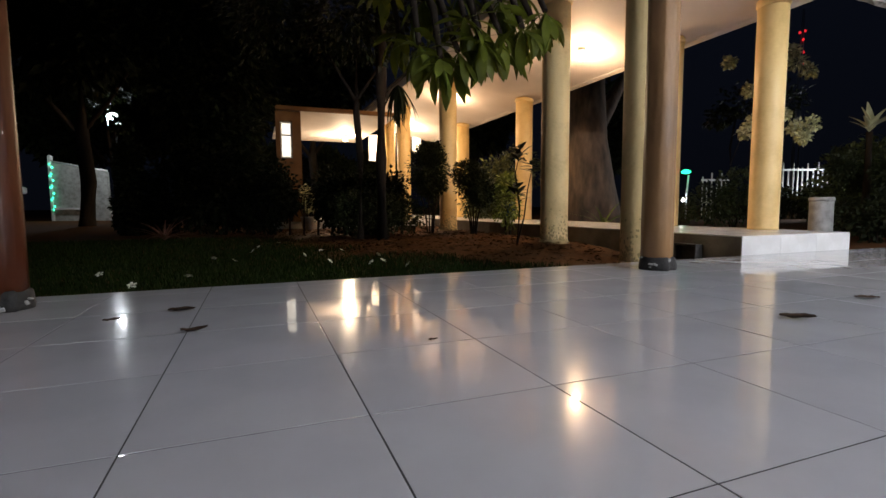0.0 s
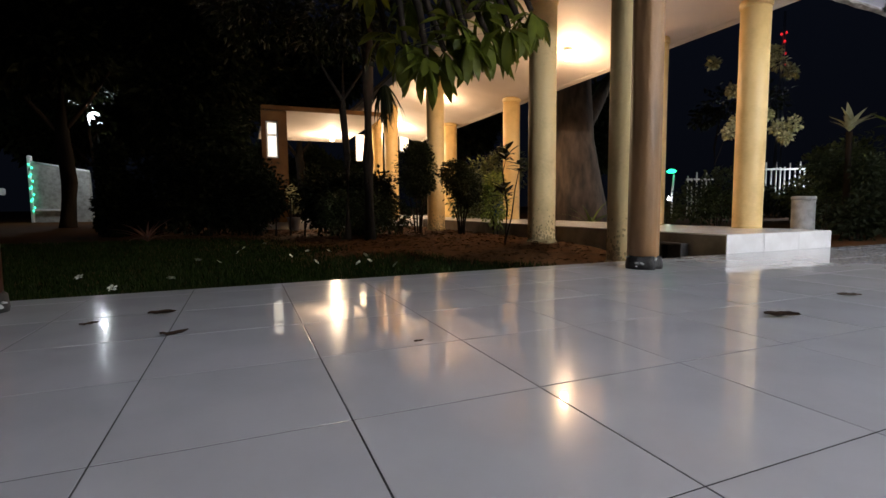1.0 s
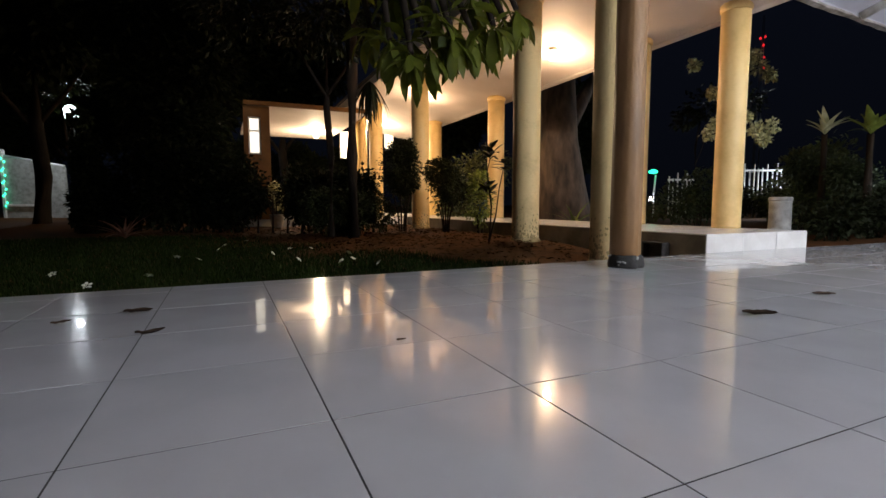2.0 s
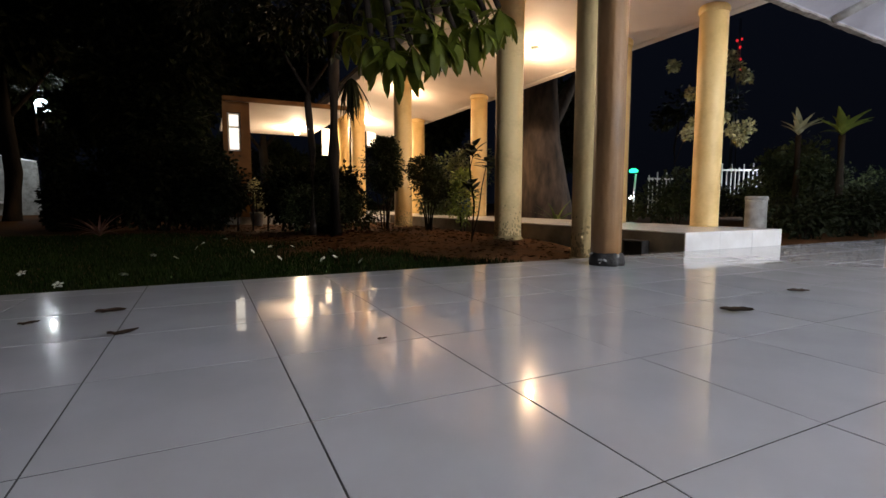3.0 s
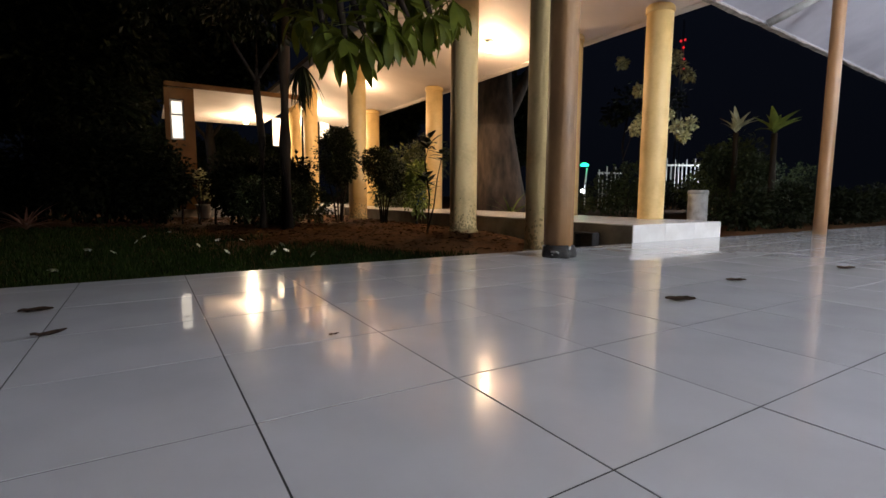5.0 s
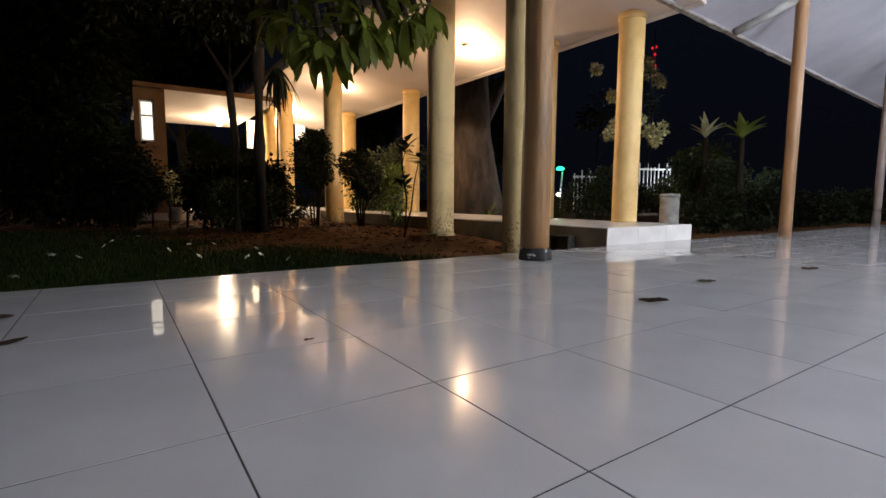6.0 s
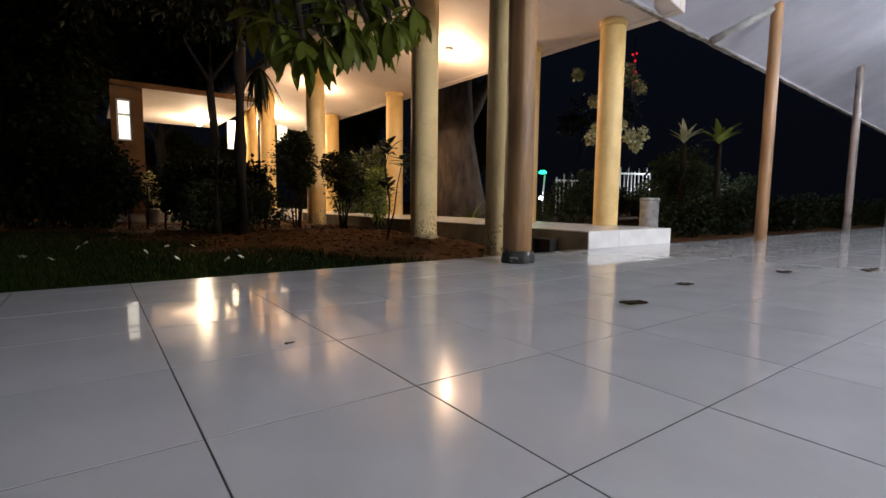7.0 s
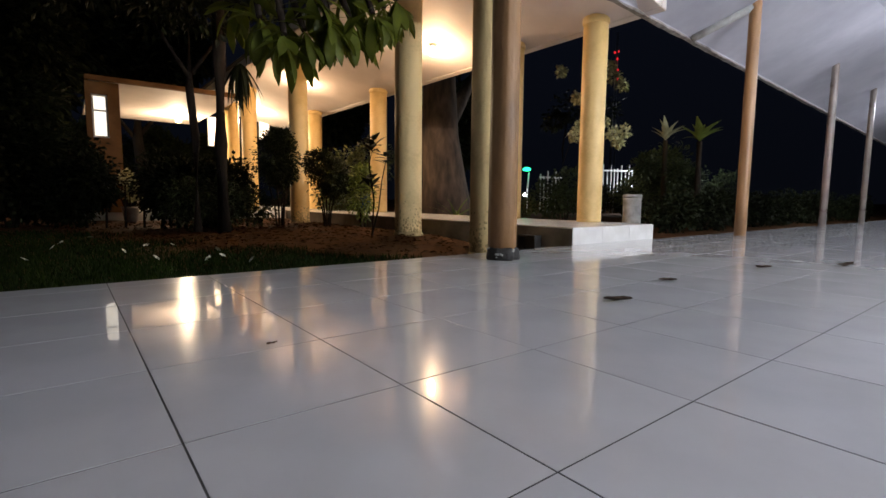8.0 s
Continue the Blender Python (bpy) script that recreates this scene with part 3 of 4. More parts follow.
# dense, so it also screens the floodlight from the floor's reflections
shrub("shrub", "narrow upright shrub with night-darkened leaves before the gate wall", (-2.2, 8.6, -0.03), [((0, 0, 0.5), (0.26, 0.26, 0.6)), ((0.04, 0, 1.1), (0.24, 0.24, 0.6)), ((0.12, 0, 0.3), (0.3, 0.3, 0.4))], 11000, 0.085, M_NIGHTLEAF, 131, 4, 0.5, 0.6, 0.2)
shrub("shrub", "loose shrub with shade-darkened leaves, reddish lower down", (1.72, 6.6, 0.0), [((0, 0, 0.35), (0.42, 0.4, 0.4)), ((0.35, -0.1, 0.3), (0.32, 0.3, 0.32)), ((-0.5, 0.2, 0.35), (0.4, 0.3, 0.4))], 5200, 0.05, M_SHADELEAF, 21, 5, 0.3)
shrub("topiary_shrub", "round clipped shrub with shade-darkened leaves on bare stems", (2.62, 7.0, 0.0), [((0, 0, 1.08), (0.42, 0.4, 0.42)), ((0.02, 0, 0.82), (0.34, 0.33, 0.28)), ((0, 0, 1.32), (0.3, 0.3, 0.26))], 7500, 0.05, M_SHADELEAF, 22, 5, 0.62)
shrub("topiary_shrub", "round clipped olive shrub on bare stems", (3.02, 6.05, 0.0), [((0, 0, 0.82), (0.38, 0.36, 0.34)), ((0.12, 0, 0.65), (0.3, 0.3, 0.28)), ((-0.12, 0, 0.95), (0.26, 0.24, 0.22))], 6500, 0.045, M_SHADELEAF, 23, 6, 0.45)
shrub("shrub", "yellow-green leafy shrub beside the walkway", (3.42, 5.68, 0.0), [((0, 0, 0.45), (0.22, 0.3, 0.4)), ((0.05, 0.1, 0.75), (0.18, 0.2, 0.22))], 1800, 0.06, M_BRIGHT, 24, 3, 0.3)


def paddle_shrub():
    rng = random.Random(31)
    t = thing("sapling", "thin sapling with whorls of dark paddle leaves", "shrub", (2.62, 3.98, 0.0))
    part("stem", tube([(0, 0, -0.03), (0.03, 0, 0.4), (-0.02, 0.02, 0.8), (0.03, 0, 1.05)], [0.012, 0.01, 0.008, 0.006], 8), M_BARK, t)
    part("stem", tube([(0, 0, 0.0), (0.1, 0.02, 0.3), (0.15, 0.03, 0.62), (0.2, 0.02, 0.85)], [0.01, 0.009, 0.007, 0.005], 8), M_BARK, t)
    me = leaf_mesh("leaf", 0.17, 0.075, 0.2, 0.2, 5, 0.9)
    for c in ((0.03, 0, 1.05), (-0.02, 0.02, 0.6), (0.2, 0.02, 0.87), (0.0, 0.0, 0.98), (0.02, 0.01, 0.53)):
        for k in range(10):
            ob = link("leaf", me, M_SHADELEAF, t)
            s = rng.uniform(0.7, 1.1)
            ob.matrix_local = Matrix.Translation(Vector(c) + Vector((0, 0, 0.06 * rng.uniform(-1, 1)))) @ Euler((0, rng.uniform(-0.9, 0.2), 2.4 * k)).to_matrix().to_4x4() @ Matrix.Diagonal((s, s, s, 1))


paddle_shrub()


def blade_plant(name, label, at, n, length, width, material, seed, lift=(0.5, 1.3), bend=0.5, trunk=0.0):
    rng = random.Random(seed)
    t = thing(name, label, "plant", at)
    if trunk:
        part("trunk", tube([(0, 0, -trunk), (0.03, 0, -trunk * 0.5), (0, 0, 0.02)], [0.07, 0.06, 0.05], 10), M_BARK, t)
    meshes = [leaf_mesh("blade", length, width, bend * k, 0.5, 7, 0.45) for k in (0.6, 1.0, 1.5)]
    for k in range(n):
        ob = link("blade", meshes[k % 3], material, t)
        s = rng.uniform(0.65, 1.1)
        ob.matrix_local = pose(0, 0, 0.02) @ Euler((0, -rng.uniform(*lift), 2.4 * k + rng.uniform(-0.2, 0.2))).to_matrix().to_4x4() @ Matrix.Diagonal((s, s, s, 1))
    return t


M_CORDY = leafy("reddish_strap_leaf", (0.2, 0.09, 0.06), (0.1, 0.05, 0.03), 0.5, 0.2)
blade_plant("strap_plant", "reddish strap-leaved plant in the dark lawn", (-1.36, 6.45, -0.02), 16, 0.42, 0.035, M_CORDY, 41)
blade_plant("agave", "arching green strap-leaved plant behind the walkway", (6.0, 6.6, -0.05), 24, 0.75, 0.05, M_BRIGHT, 42, (0.5, 1.4), 0.9)


def tree(name, label, at, trunk, radii, blobs, n, size, material, seed, limbs=(), aspect=0.5, bark=None):
    rng = random.Random(seed)
    t = thing(name, label, "tree", at)
    bms = [tube(trunk, radii, 14)]
    for l in limbs:
        bms.append(tube(l, [radii[-1] * 0.7, radii[-1] * 0.5, radii[-1] * 0.25][:len(l)], 8))
    part("trunk", merged(bms), bark or M_BARK, t)
    if n:
        leaf_cloud("crown", blobs, n, size, material, t, rng, 0.3, aspect)
    return t


tree("garden_tree", "slim tree with trunk and dense crown darkened to a silhouette", (1.28, 6.4, -0.05), [(0, 0, 0), (0.02, 0, 1.2), (-0.03, 0, 1.9), (0.0, 0, 3.0)], [0.06, 0.05, 0.05, 0.04],
     [((-0.2, -0.3, 3.2), (1.0, 0.9, 0.9)), ((0.5, 0.1, 3.5), (0.9, 0.8, 0.9)), ((-1.2, 0, 3.4), (0.9, 0.8, 0.9))], 4500, 0.12, M_SHADELEAF, 51, [[(0, 0, 2.0), (-0.4, -0.1, 2.6), (-0.8, -0.1, 3.1)], [(0, 0, 2.1), (0.4, 0.1, 2.7), (0.7, 0.1, 3.2)]])
leafskirt = blade_plant("hanging_fronds", "drooping palm fronds with shade-darkened colour hanging from a trunk", (1.93, 6.5, 2.3), 64, 0.62, 0.06, M_SHADELEAF, 53, (-1.5, -0.7), 0.3)
tree("garden_tree", "broad dark tree trunk beyond the walkway", (8.3, 9.8, -0.05), [(0, 0, 0), (-0.1, 0, 1.0), (-0.25, 0, 2.2), (-0.3, 0, 4.0)], [0.75, 0.6, 0.5, 0.42],
     [((0, 0, 5.5), (2.5, 2.0, 1.8))], 3500, 0.2, M_SHADELEAF, 54, [[(-0.25, 0, 2.2), (0.5, 0.1, 3.2), (1.2, 0.2, 4.2)]], bark=M_TRUNK)
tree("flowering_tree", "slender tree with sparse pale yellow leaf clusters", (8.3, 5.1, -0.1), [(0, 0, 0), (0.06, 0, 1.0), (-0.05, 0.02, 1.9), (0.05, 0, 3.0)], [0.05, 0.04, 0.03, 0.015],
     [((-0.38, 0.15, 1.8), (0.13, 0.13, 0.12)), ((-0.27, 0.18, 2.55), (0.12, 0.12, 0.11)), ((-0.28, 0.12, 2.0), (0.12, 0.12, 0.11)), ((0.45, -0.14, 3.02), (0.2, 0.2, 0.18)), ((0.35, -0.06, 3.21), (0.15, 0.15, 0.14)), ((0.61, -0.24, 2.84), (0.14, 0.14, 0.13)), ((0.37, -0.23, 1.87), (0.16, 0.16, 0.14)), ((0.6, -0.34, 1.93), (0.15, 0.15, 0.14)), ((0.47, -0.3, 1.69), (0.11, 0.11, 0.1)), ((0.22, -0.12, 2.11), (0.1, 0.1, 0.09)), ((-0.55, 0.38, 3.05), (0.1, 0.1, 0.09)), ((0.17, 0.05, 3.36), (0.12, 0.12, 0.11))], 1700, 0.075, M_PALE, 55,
     [[(0.0, 0, 1.5), (-0.15, 0.1, 2.0), (-0.28, 0.12, 2.5)], [(0, 0, 1.6), (0.2, -0.1, 2.1), (0.4, -0.2, 2.6)]], 0.7)
tree("garden_tree", "dense low-branched tree with night-darkened leaves behind the lawn", (-0.75, 9.9, -0.05), [(0, 0, 0), (0.05, 0, 0.9), (-0.05, 0, 1.8), (0, 0, 3.2)], [0.13, 0.11, 0.1, 0.06],
     [((0, 0, 2.0), (0.85, 0.8, 0.8)), ((-0.5, 0, 2.7), (0.95, 0.8, 0.9)), ((0.2, 0, 3.3), (1.0, 0.9, 0.9)), ((-0.8, 0, 3.9), (1.1, 0.9, 0.9)), ((0.3, 0, 4.6), (1.2, 0.9, 0.9)), ((0.1, 0, 1.4), (0.6, 0.6, 0.6))], 15000, 0.17, M_NIGHTLEAF, 57,
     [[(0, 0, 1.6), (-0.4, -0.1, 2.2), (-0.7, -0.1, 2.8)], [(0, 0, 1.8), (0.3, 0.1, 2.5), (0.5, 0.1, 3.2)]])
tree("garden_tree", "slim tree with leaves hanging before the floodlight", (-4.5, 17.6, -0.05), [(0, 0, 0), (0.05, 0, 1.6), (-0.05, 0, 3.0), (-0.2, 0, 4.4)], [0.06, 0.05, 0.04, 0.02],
     [((-0.35, 0, 3.75), (0.42, 0.4, 0.4)), ((0.3, 0, 3.2), (0.35, 0.3, 0.3)), ((0.1, 0, 4.3), (0.8, 0.6, 0.5))], 1500, 0.16, M_SHADELEAF, 58, [[(0, 0, 2.6), (0.2, 0, 3.0), (0.4, 0, 3.3)]])
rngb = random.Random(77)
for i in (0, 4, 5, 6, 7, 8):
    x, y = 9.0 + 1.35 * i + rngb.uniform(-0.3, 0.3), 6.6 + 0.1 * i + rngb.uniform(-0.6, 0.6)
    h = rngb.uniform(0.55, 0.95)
    shrub("shrub", "garden shrub with shade-darkened leaves beyond the terrace", (x, y, -0.08), [((0, 0, h), (0.75, 0.6, h)), ((0.4, 0.1, h * 1.3), (0.5, 0.5, h * 0.8)), ((-0.5, 0.1, h * 0.8), (0.5, 0.5, h * 0.8))], 1800, 0.1, M_SHADELEAF, 80 + i, 4, 0.5)
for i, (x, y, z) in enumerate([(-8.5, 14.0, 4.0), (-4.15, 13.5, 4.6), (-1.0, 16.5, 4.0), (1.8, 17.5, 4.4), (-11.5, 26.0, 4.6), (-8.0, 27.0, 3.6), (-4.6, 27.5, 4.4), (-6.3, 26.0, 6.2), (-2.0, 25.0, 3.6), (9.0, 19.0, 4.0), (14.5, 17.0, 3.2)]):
    tree("garden_tree", "large tree with night-darkened leaves beyond the garden", (x, y, -0.1), [(0, 0, 0), (0.1, 0, 1.2), (0.0, 0.1, 2.4), (0.1, 0, z)], [0.2, 0.17, 0.15, 0.1],
         [((0, 0, z), (1.9, 1.5, 1.3)), ((1.2, 0.2, z + 0.9), (1.5, 1.3, 1.2)), ((-1.3, 0, z + 0.7), (1.5, 1.3, 1.2)), ((0.1, 0, z + 1.8), (1.5, 1.3, 1.1))], 9000, 0.36, M_NIGHTLEAF, 140 + i, [[(0, 0.1, 2.4), (0.6, 0.1, 3.2), (1.1, 0.1, 4.0)], [(0, 0.1, 2.3), (-0.6, 0, 3.1), (-1.2, 0, 3.9)]])
for i, (x, y) in enumerate([(10.6, 7.6), (11.6, 7.2)]):
    tree("garden_tree", "slender bare-stemmed young tree", (x, y, -0.1), [(0, 0, 0), (0.05, 0, 0.9), (-0.08, 0, 1.9), (0.15, 0, 3.0)], [0.035, 0.03, 0.025, 0.015],
         [((0.15, 0, 3.0), (0.7, 0.6, 0.5)), ((-0.4, 0, 2.6), (0.4, 0.4, 0.3))], 500, 0.14, M_SHADELEAF, 160 + i, [[(-0.05, 0, 1.5), (0.2, 0, 2.0), (0.4, 0, 2.6)]])
blade_plant("banana_plant", "broad-leaved plant with leaf colour paled to look lamp-lit", (9.86, 4.4, 1.67), 11, 0.52, 0.14, M_PALE, 62, (0.7, 1.5), 0.4, 1.77)
blade_plant("palm", "young palm with bright yellow-green fronds", (9.7, 3.63, 1.57), 12, 0.5, 0.18, M_BRIGHT, 61, (0.7, 1.5), 0.35, 1.67)
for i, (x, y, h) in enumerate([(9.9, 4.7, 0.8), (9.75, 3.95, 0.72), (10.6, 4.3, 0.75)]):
    shrub("shrub", "loose shrub with shade-darkened leaves round the palm stems", (x, y, -0.1), [((0, 0, h * 0.7), (0.42, 0.36, h * 0.75)), ((0.15, 0, h * 1.35), (0.35, 0.3, h * 0.55)), ((-0.2, 0, h * 1.5), (0.26, 0.25, h * 0.4))], 1500, 0.085, M_SHADELEAF, 260 + i, 4, 0.6, 0.5, 0.2)
for i in range(11):
    x = 7.9 + 1.15 * i
    shrub("shrub", "low shrub with night-darkened leaves at the edge of the terrace garden", (x, 3.3 + rngb.uniform(-0.2, 0.3), -0.1), [((0, 0, 0.28), (0.75, 0.5, 0.34)), ((0.3, 0, 0.42), (0.45, 0.4, 0.3 + 0.2 * rngb.random()))], 1600, 0.085, M_NIGHTLEAF, 180 + i, 3, 0.25, 0.6, 0.2)
shrub("shrub", "leafy green shrub behind the walkway columns", (4.94, 8.94, -0.05), [((0, 0, 0.9), (0.8, 0.6, 0.8)), ((0.5, 0, 1.3), (0.6, 0.5, 0.6)), ((-0.3, 0, 0.5), (0.6, 0.5, 0.5))], 3800, 0.1, M_BUSH, 195, 5, 0.5)
for i, (x, y, h) in enumerate([(14.3, 7.0, 1.15), (16.3, 7.6, 1.0), (12.9, 6.6, 0.62), (13.9, 6.5, 1.2)]):
    shrub("shrub", "tall loose shrub with grey-green leaves in dim light", (x, y, -0.1), [((0, 0, h), (0.9, 0.7, h)), ((0.5, 0, h * 1.35), (0.6, 0.5, h * 0.7)), ((-0.6, 0.1, h * 1.2), (0.6, 0.5, h * 0.7))], 1000, 0.16, M_BUSH, 210 + i, 5, 0.6, 0.5, 0.2)
# added to darken the background behind the hall
for i, (x, y) in enumerate([(0.9, 19.4), (2.9, 19.6), (4.9, 19.9), (7.2, 18.0)]):
    shrub("shrub", "tall shrub with night-darkened leaves added behind the open hall", (x, y, -0.05), [((0, 0, 0.9), (1.0, 0.6, 1.0)), ((0.3, 0, 1.9), (0.8, 0.5, 0.8)), ((-0.4, 0, 2.4), (0.7, 0.5, 0.7))], 4200, 0.2, M_NIGHTLEAF, 240 + i, 5, 0.8, 0.6, 0.2)
shrub("shrub", "low shrub lit by the street lamp", (9.6, 8.2, -0.08), [((0, 0, 0.35), (0.5, 0.5, 0.4))], 1500, 0.07, M_BUSH, 99, 4, 0.3)

# ---- far things, right ----
t = thing("stone_pedestal", "short grey cast stone pedestal with a flat cap", "pedestal", (6.95, 3.35, -0.09))
part("shaft", lathe([(0.15, 0), (0.14, 0.05), (0.135, 0.52), (0.14, 0.56)], 28, 0.02), M_GREYSTONE, t)
part("cap", lathe([(0.14, 0.56), (0.146, 0.575), (0.146, 0.6), (0.135, 0.615)], 28, 0.02), M_GREYSTONE, t)

t = thing("street_lamp", "thin white garden lamp with a glowing green head", "street lamp", (12.75, 10.85, -0.1))
part("pole", tube([(0, 0, 0), (0, 0, 0.9), (0.06, 0, 1.5)], [0.035, 0.03, 0.025], 10), M_WHITEMETAL, t)
part("head", lathe([(0.03, -0.06), (0.12, -0.045), (0.15, 0.01), (0.06, 0.07)], 20, center=(-0.06, 0, 1.6)), M_GREEN, t, "green glowing lamp head")
part("lower_lamp", lathe([(0.02, -0.07), (0.075, -0.035), (0.075, 0.035), (0.02, 0.07)], 16, center=(-0.12, 0, 0.72)), M_WHITEGLOW, t, "small white glowing globe")


def fence(x, y, turn, n, h):
    f = thing("fence", "white metal fence with upright bars under lamps", "fence", (x, y, -0.1), turn=turn)
    w = 0.15
    part("top_rail", box(0, n * w, -0.015, 0.015, h - 0.14, h - 0.08), M_WHITEMETAL, f)
    part("bottom_rail", box(0, n * w, -0.015, 0.015, 0.6, 0.64), M_WHITEMETAL, f)
    for i in range(n):
        part("bar", tube([((i + 0.3) * w, 0, 0), ((i + 0.3 + 0.12 * math.sin(i * 5.0)) * w, 0, h + 0.13 * math.sin(i * 3.7))], [0.02 + 0.012 * math.sin(i * 2.3) ** 2, 0.02], 8), M_WHITEMETAL, f)


fence(15.25, 9.85, -25, 17, 1.75)
fence(13.2, 10.7, -20, 6, 1.45)
for i, (x, y) in enumerate([(13.1, 9.9), (14.0, 9.7), (14.9, 9.4), (15.7, 9.1), (16.6, 8.7)]):
    shrub("shrub", "low shrub with shade-darkened leaves before the white fence", (x, y, -0.08), [((0, 0, 0.45), (0.6, 0.4, 0.55)), ((0.25, 0, 0.75), (0.35, 0.3, 0.4))], 1500, 0.1, M_SHADELEAF, 230 + i, 3, 0.4, 0.6, 0.2)
t = thing("bollard_lamp", "small white glowing lamp near the fence", "lamp", (17.6, 8.4, -0.1))
part("pole", tube([(0, 0, 0), (0, 0, 1.0)], [0.026, 0.02], 8), M_WHITEMETAL, t)
part("globe", lathe([(0.02, -0.065), (0.075, -0.03), (0.075, 0.04), (0.02, 0.075)], 16, center=(0, 0, 1.06)), M_WHITEGLOW, t)

t = thing("radio_mast", "distant lattice mast with red beacon lights", "mast", (59.5, 38.0, -0.1))
part("mast_frame", merged([tube([(-0.5, 0, 0), (-0.1, 0, 23)], [0.08, 0.05], 6), tube([(0.5, 0, 0), (0.1, 0, 23)], [0.08, 0.05], 6), tube([(0, 0.6, 0), (0, 0.1, 23)], [0.08, 0.05], 6)]), M_METAL, t)
for dx, z in ((0.35, 17.0), (0.3, 18.2), (0.1, 19.6), (-0.5, 20.3), (0.35, 20.6)):
    part("beacon", lathe([(0.04, -0.16), (0.13, -0.08), (0.13, 0.08), (0.04, 0.16)], 12, center=(dx, 0, z)), M_RED, t, "red glowing beacon")

# ---- far things, left ----
t = thing("flood_lamp", "cold white floodlight on a pole behind leaves", "lamp", (-4.78, 19.39, -0.1))
part("pole", tube([(0, 0.3, 0), (0, 0.3, 3.44), (0, 0.05, 3.64)], [0.05, 0.04, 0.03], 10), M_BLACK, t)
part("head", lathe([(0.05, -0.26), (0.2, -0.18), (0.26, 0), (0.2, 0.18), (0.05, 0.26)], 20, 0.3, center=(0, 0, 3.64)), M_FLOOD, t, "glowing white lamp face")
t = thing("gate_wall", "white garden gate wall with a stepped foot", "wall", (-7.2, 21.0, -0.35), turn=-14)
panel = bmesh.new()
fr = [panel.verts.new(p) for p in ((0.05, -0.05, 0.3), (2.0, -0.05, 0.3), (1.95, -0.05, 2.15), (0.05, -0.05, 2.5))]
bk = [panel.verts.new((v.co.x, 0.05, v.co.z)) for v in fr]
panel.faces.new(fr)
panel.faces.new(bk[::-1])
for k in range(4):
    panel.faces.new((fr[k], bk[k], bk[(k + 1) % 4], fr[(k + 1) % 4]))
bmesh.ops.recalc_face_normals(panel, faces=panel.faces[:])
part("panel", panel, M_GREYSTONE, t)
part("post", box(-0.06, 0.06, -0.08, 0.08, 0.3, 2.75, 0.02), M_WHITEMETAL, t)
part("top_rail", tube([(0, -0.02, 2.54), (1.95, -0.02, 2.19)], [0.035, 0.035], 8), M_WHITEMETAL, t)
part("foot", box(-0.3, 1.6, -0.3, 0.1, 0.14, 0.3, 0.02), M_WHITEMETAL, t)
part("foot", box(-0.6, 1.7, -0.5, 0.1, 0, 0.14, 0.02), M_GREYSTONE, t)
part("ledge", box(0.06, 1.3, -0.14, -0.05, 0.75, 0.83, 0.01), M_WHITEMETAL, t)
t = thing("garden_wall", "white low wall stub with a ledge near the gate", "wall", (-8.9, 21.5, -0.35))
part("body", box(-0.5, 0.35, -0.1, 0.1, 0, 2.6, 0.02), M_WHITEMETAL, t)
part("ledge", box(-0.6, 0.75, -0.3, 0.1, 1.35, 1.6, 0.03), M_WHITEMETAL, t)
t = thing("light_string", "string of small green lights on the gate post", "lamp", (-7.15, 20.85, 0.0))
for k in range(12):
    part("bead", lathe([(0.01, -0.045), (0.034, 0), (0.01, 0.045)], 10, center=(0.05 * math.sin(k * 2.1), 0, 0.42 + 0.15 * k + 0.05 * math.sin(k * 4.0))), M_BEAD, t)
t = thing("bin", "small blue plastic bin beside the walkway", "bin", (5.25, 8.9, -0.02))
part("body", lathe([(0.15, 0), (0.16, 0.02), (0.19, 0.45), (0.2, 0.47)], 24), M_BLUE, t)
part("lid", lathe([(0.21, 0.47), (0.21, 0.5), (0.12, 0.55), (0.02, 0.56)], 24), M_BLUE, t)

# ---- loose things on the floor and lawn ----
def dry_leaf(x, y, length, turn, curl, label):
    bm = bmesh.new()
    rows = []
    for i in range(9):
        u = i / 8
        w = length * 0.2 * math.sin(math.pi * (0.08 + 0.86 * u)) ** 0.45
        z = 0.003 + curl * length * (abs(u - 0.45) ** 1.6)
        rows.append([bm.verts.new((length * (u - 0.5), s * w + 0.05 * length * math.sin(u * 3), z + abs(s) * w * 0.55 + 0.004 * noise.noise((u * 6, s, x)))) for s in (-1, -0.5, 0, 0.5, 1)])
    for a, b in zip(rows, rows[1:]):
        for k in range(4):
            bm.faces.new((a[k], b[k], b[k + 1], a[k + 1])).smooth = True
    bmesh.ops.solidify(bm, geom=bm.faces[:], thickness=0.0012)
    ob = part("dry_leaf", bm, M_DRY)
    ob.matrix_world = pose(x, y, 0.0015, 0, 0, turn)
    tagged(ob, label, "leaf", "dry leaves on the tiles")


dry_leaf(-0.41, 0.88, 0.085, 10, 0.35, "curled dry brown leaf on the white tiles")
dry_leaf(-0.5, 1.28, 0.1, -5, 0.12, "flat dry brown leaf on the white tiles")
dry_leaf(-0.72, 1.18, 0.06, 20, 0.2, "small dry brown leaf on the white tiles")
dry_leaf(1.66, 0.23, 0.115, -40, 0.2, "long curled dry leaf on the white tiles")
dry_leaf(2.34, 0.37, 0.09, -40, 0.15, "flat small dry leaf on the white tiles")
dry_leaf(3.9, -0.02, 0.13, -30, 0.4, "curled grey-brown dry leaf on the white tiles")
dry_leaf(3.36, 0.27, 0.1, -40, 0.15, "flat small dry leaf on the white tiles")
dry_leaf(0.31, 0.47, 0.03, 0, 0.2, "tiny dry leaf scrap on the white tiles")


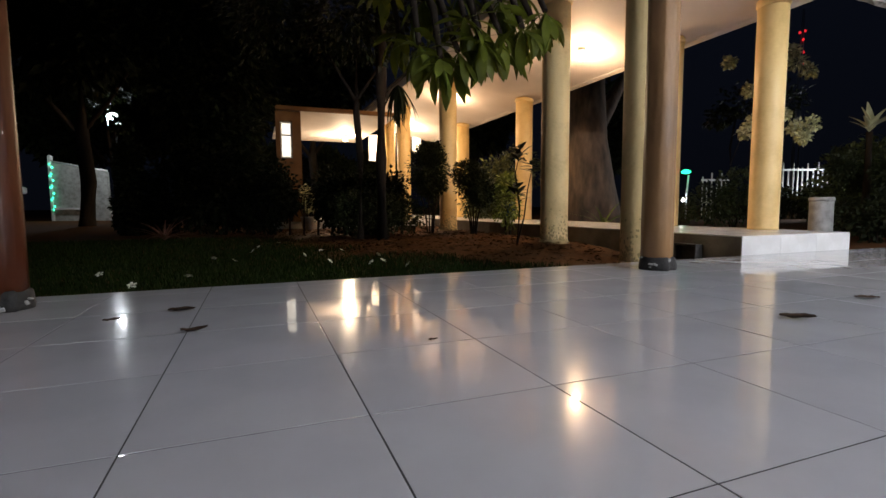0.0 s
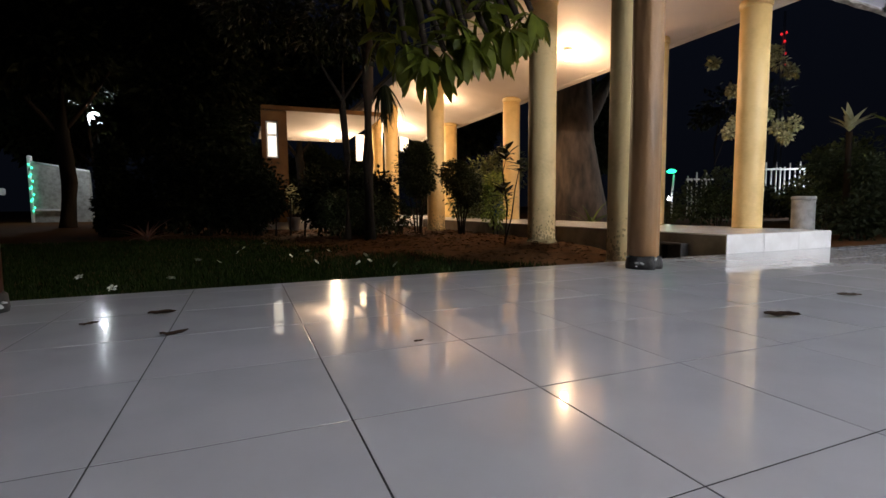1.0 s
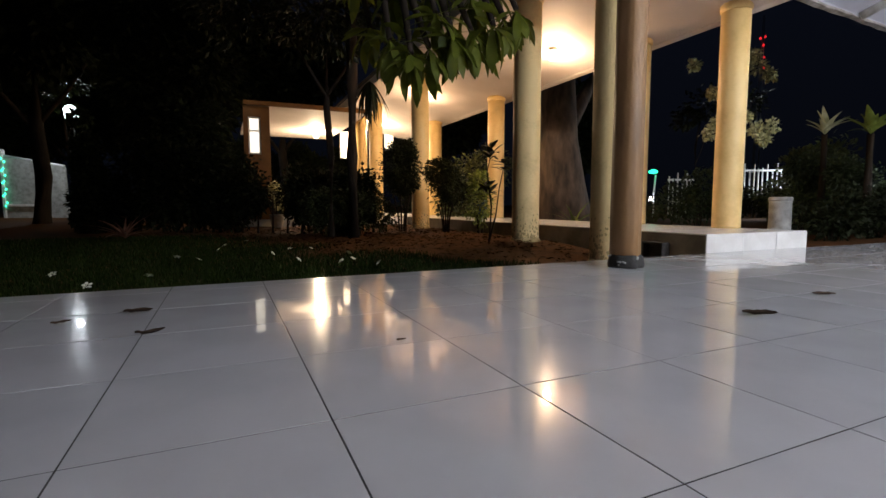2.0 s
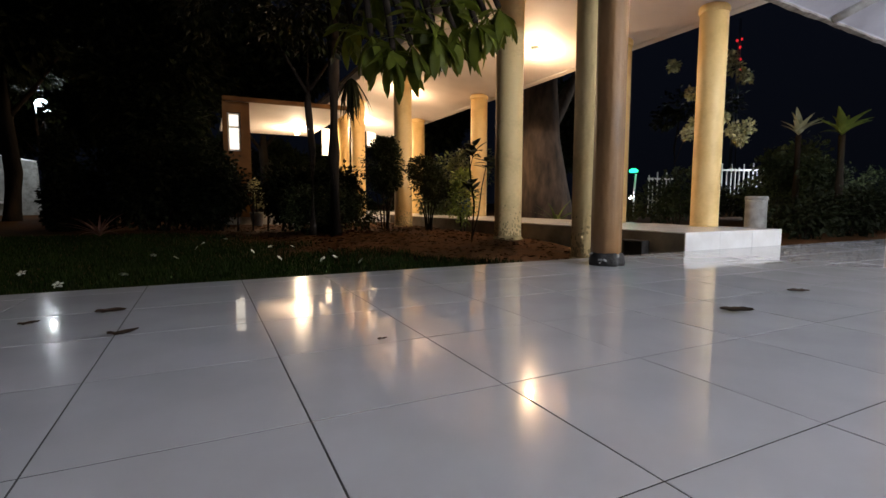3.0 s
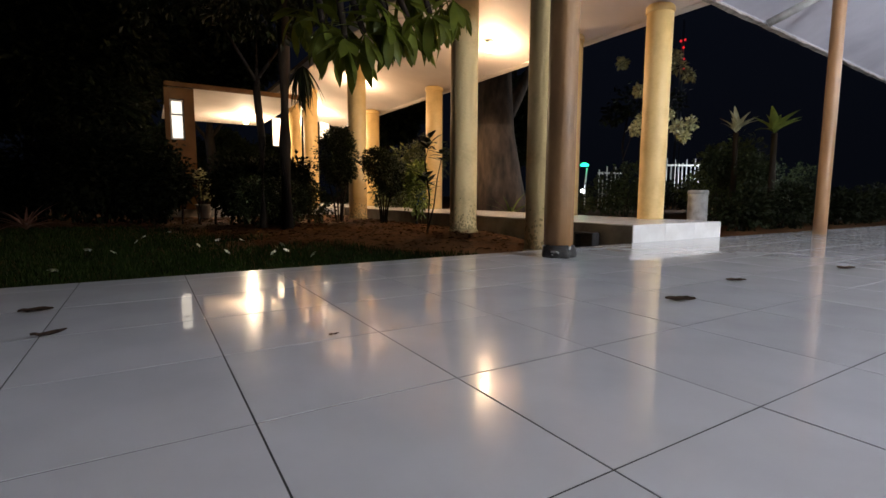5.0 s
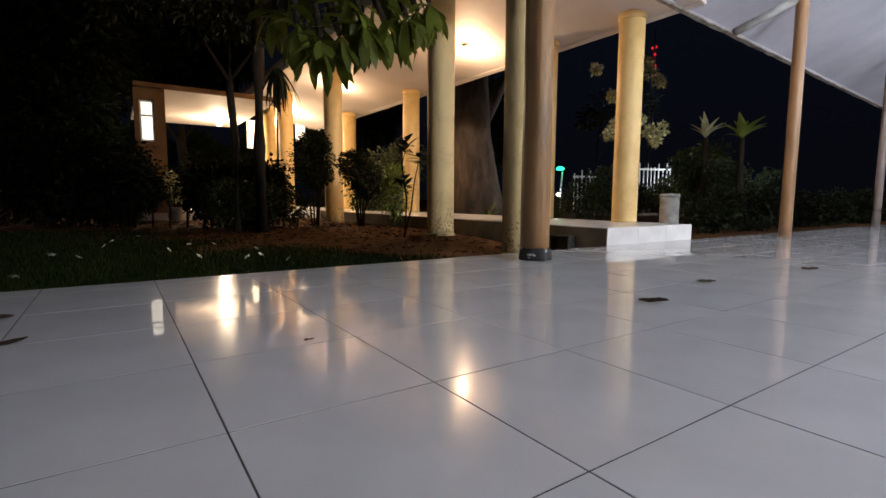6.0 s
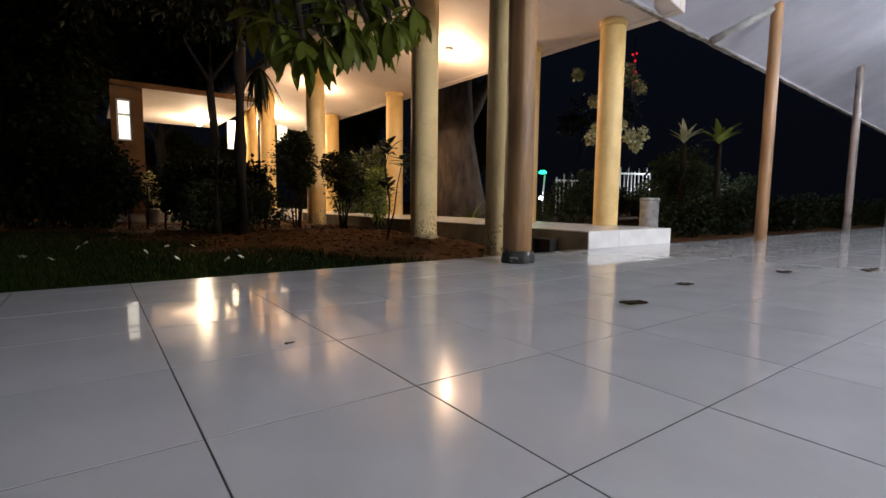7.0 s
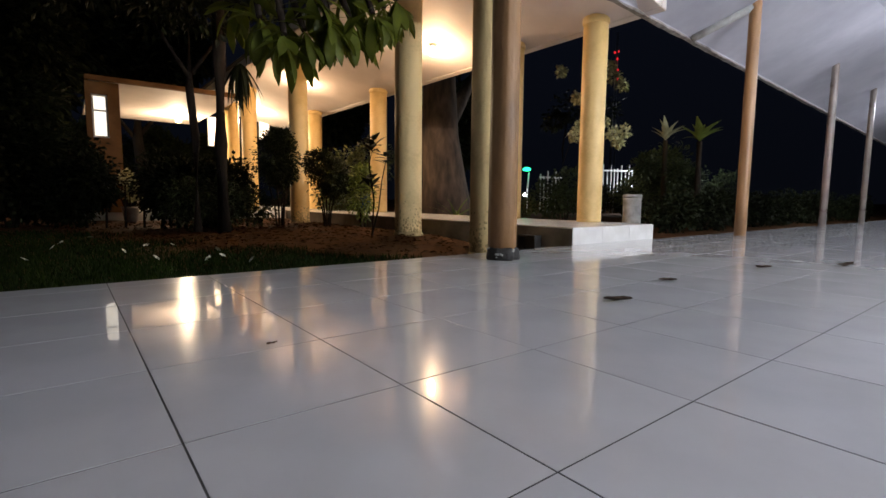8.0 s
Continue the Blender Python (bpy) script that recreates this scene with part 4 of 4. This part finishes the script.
def flower_mesh():
    bm = bmesh.new()
    for k in range(5):
        a = 2 * math.pi * k / 5
        c, s = math.cos(a), math.sin(a)
        pts = [(0.003, 0, 0.003), (0.014, -0.01, 0.012), (0.03, -0.005, 0.009), (0.029, 0.008, 0.008), (0.014, 0.009, 0.009)]
        bm.faces.new([bm.verts.new((x * c - y * s, x * s + y * c, z)) for x, y, z in pts])
    me = bpy.data.meshes.new("fallen_flower")
    bm.to_mesh(me)
    bm.free()
    return me


fl = flower_mesh()
rngf = random.Random(8)
for x, y in [(-0.4, 3.9), (0.41, 3.51), (0.74, 3.26), (-0.67, 2.93), (0.7, 4.62), (0.87, 3.38), (-0.6, 4.23), (0.48, 4.72), (0.07, 6.01), (-0.19, 5.5), (-1.3, 3.3), (-0.95, 2.6), (0.25, 4.2), (1.0, 3.0), (0.95, 3.9), (-0.25, 4.9)]:
    ob = link("fallen_flower", fl, M_PETAL)
    ob.matrix_world = pose(x, y, ground_z(x, y) + 0.035, rngf.uniform(10, 50), rngf.uniform(-25, 25), rngf.uniform(0, 360))
    tagged(ob, "fallen white five-petalled flower on the lawn", "flower", "fallen flowers")


# ---- tiles, last ----
def tile_mesh(w, d, h=0.011, bevel=0.0012, drop=0.00014):
    """A thin slab with its top at 0, eased round the top."""
    a, b = w / 2, d / 2
    v = [(-a, -b, -h), (a, -b, -h), (a, b, -h), (-a, b, -h), (-a, -b, -drop), (a, -b, -drop), (a, b, -drop), (-a, b, -drop)]
    a, b = a - bevel, b - bevel
    v += [(-a, -b, 0), (a, -b, 0), (a, b, 0), (-a, b, 0)]
    f = [(8, 9, 10, 11)]
    for k in range(4):
        j = (k + 1) % 4
        f += [(k, j, j + 4, k + 4), (k + 4, j + 4, j + 8, k + 8)]
    me = bpy.data.meshes.new("tile")
    me.from_pydata(v, [], f)
    return me


GAP = 0.0038


def lay_floor():
    rng = random.Random(2)
    whole, cut = tile_mesh(T - GAP, T - GAP), tile_mesh(T - GAP, EDGE - OY - 4 * T - GAP / 2)
    rest_v, rest_f = [], []
    for j in range(-11, 5):
        for i in range(-36, 76):
            me = cut if j == 4 else whole
            cy = (OY + 4 * T + EDGE) / 2 if j == 4 else OY + (j + 0.5) * T
            m = pose(OX + (i + 0.5) * T, cy, rng.uniform(-0.00008, 0.00008), rng.uniform(-0.06, 0.06), rng.uniform(-0.06, 0.06), 0)
            if -6 <= i < 18 and -4 <= j:
                ob = link("tile", me, M_TILE, floor)
                ob.matrix_world = m
            else:
                b = len(rest_v)
                rest_v += [tuple(m @ v.co) for v in me.vertices]
                rest_f += [tuple(k + b for k in p.vertices) for p in me.polygons]
    me = bpy.data.meshes.new("far_tiles")
    me.from_pydata(rest_v, [], rest_f)
    tagged(link("far_tiles", me, M_TILE, floor), "more of the glossy white floor tiles", kind="stuff")


def lay_walkway():
    rng = random.Random(4)
    nx = 3
    w = (WX1 - WX0) / nx
    top, front = tile_mesh(w - 0.003, T - 0.003), tile_mesh(w - 0.003, STEP - 0.004)
    for j in range(33):
        for i in range(nx):
            ob = link("tile", top, M_STEP, pavement)
            ob.matrix_world = pose(WX0 + (i + 0.5) * w, EDGE + 0.012 + (j + 0.5) * T, STEP + rng.uniform(-0.0004, 0.0004))
    for i in range(nx):
        ob = link("tile", front, M_STEP, pavement)
        ob.matrix_world = pose(WX0 + (i + 0.5) * w, EDGE + 0.003, STEP / 2 - 0.002, 90, 0, 0)


lay_floor()
lay_walkway()
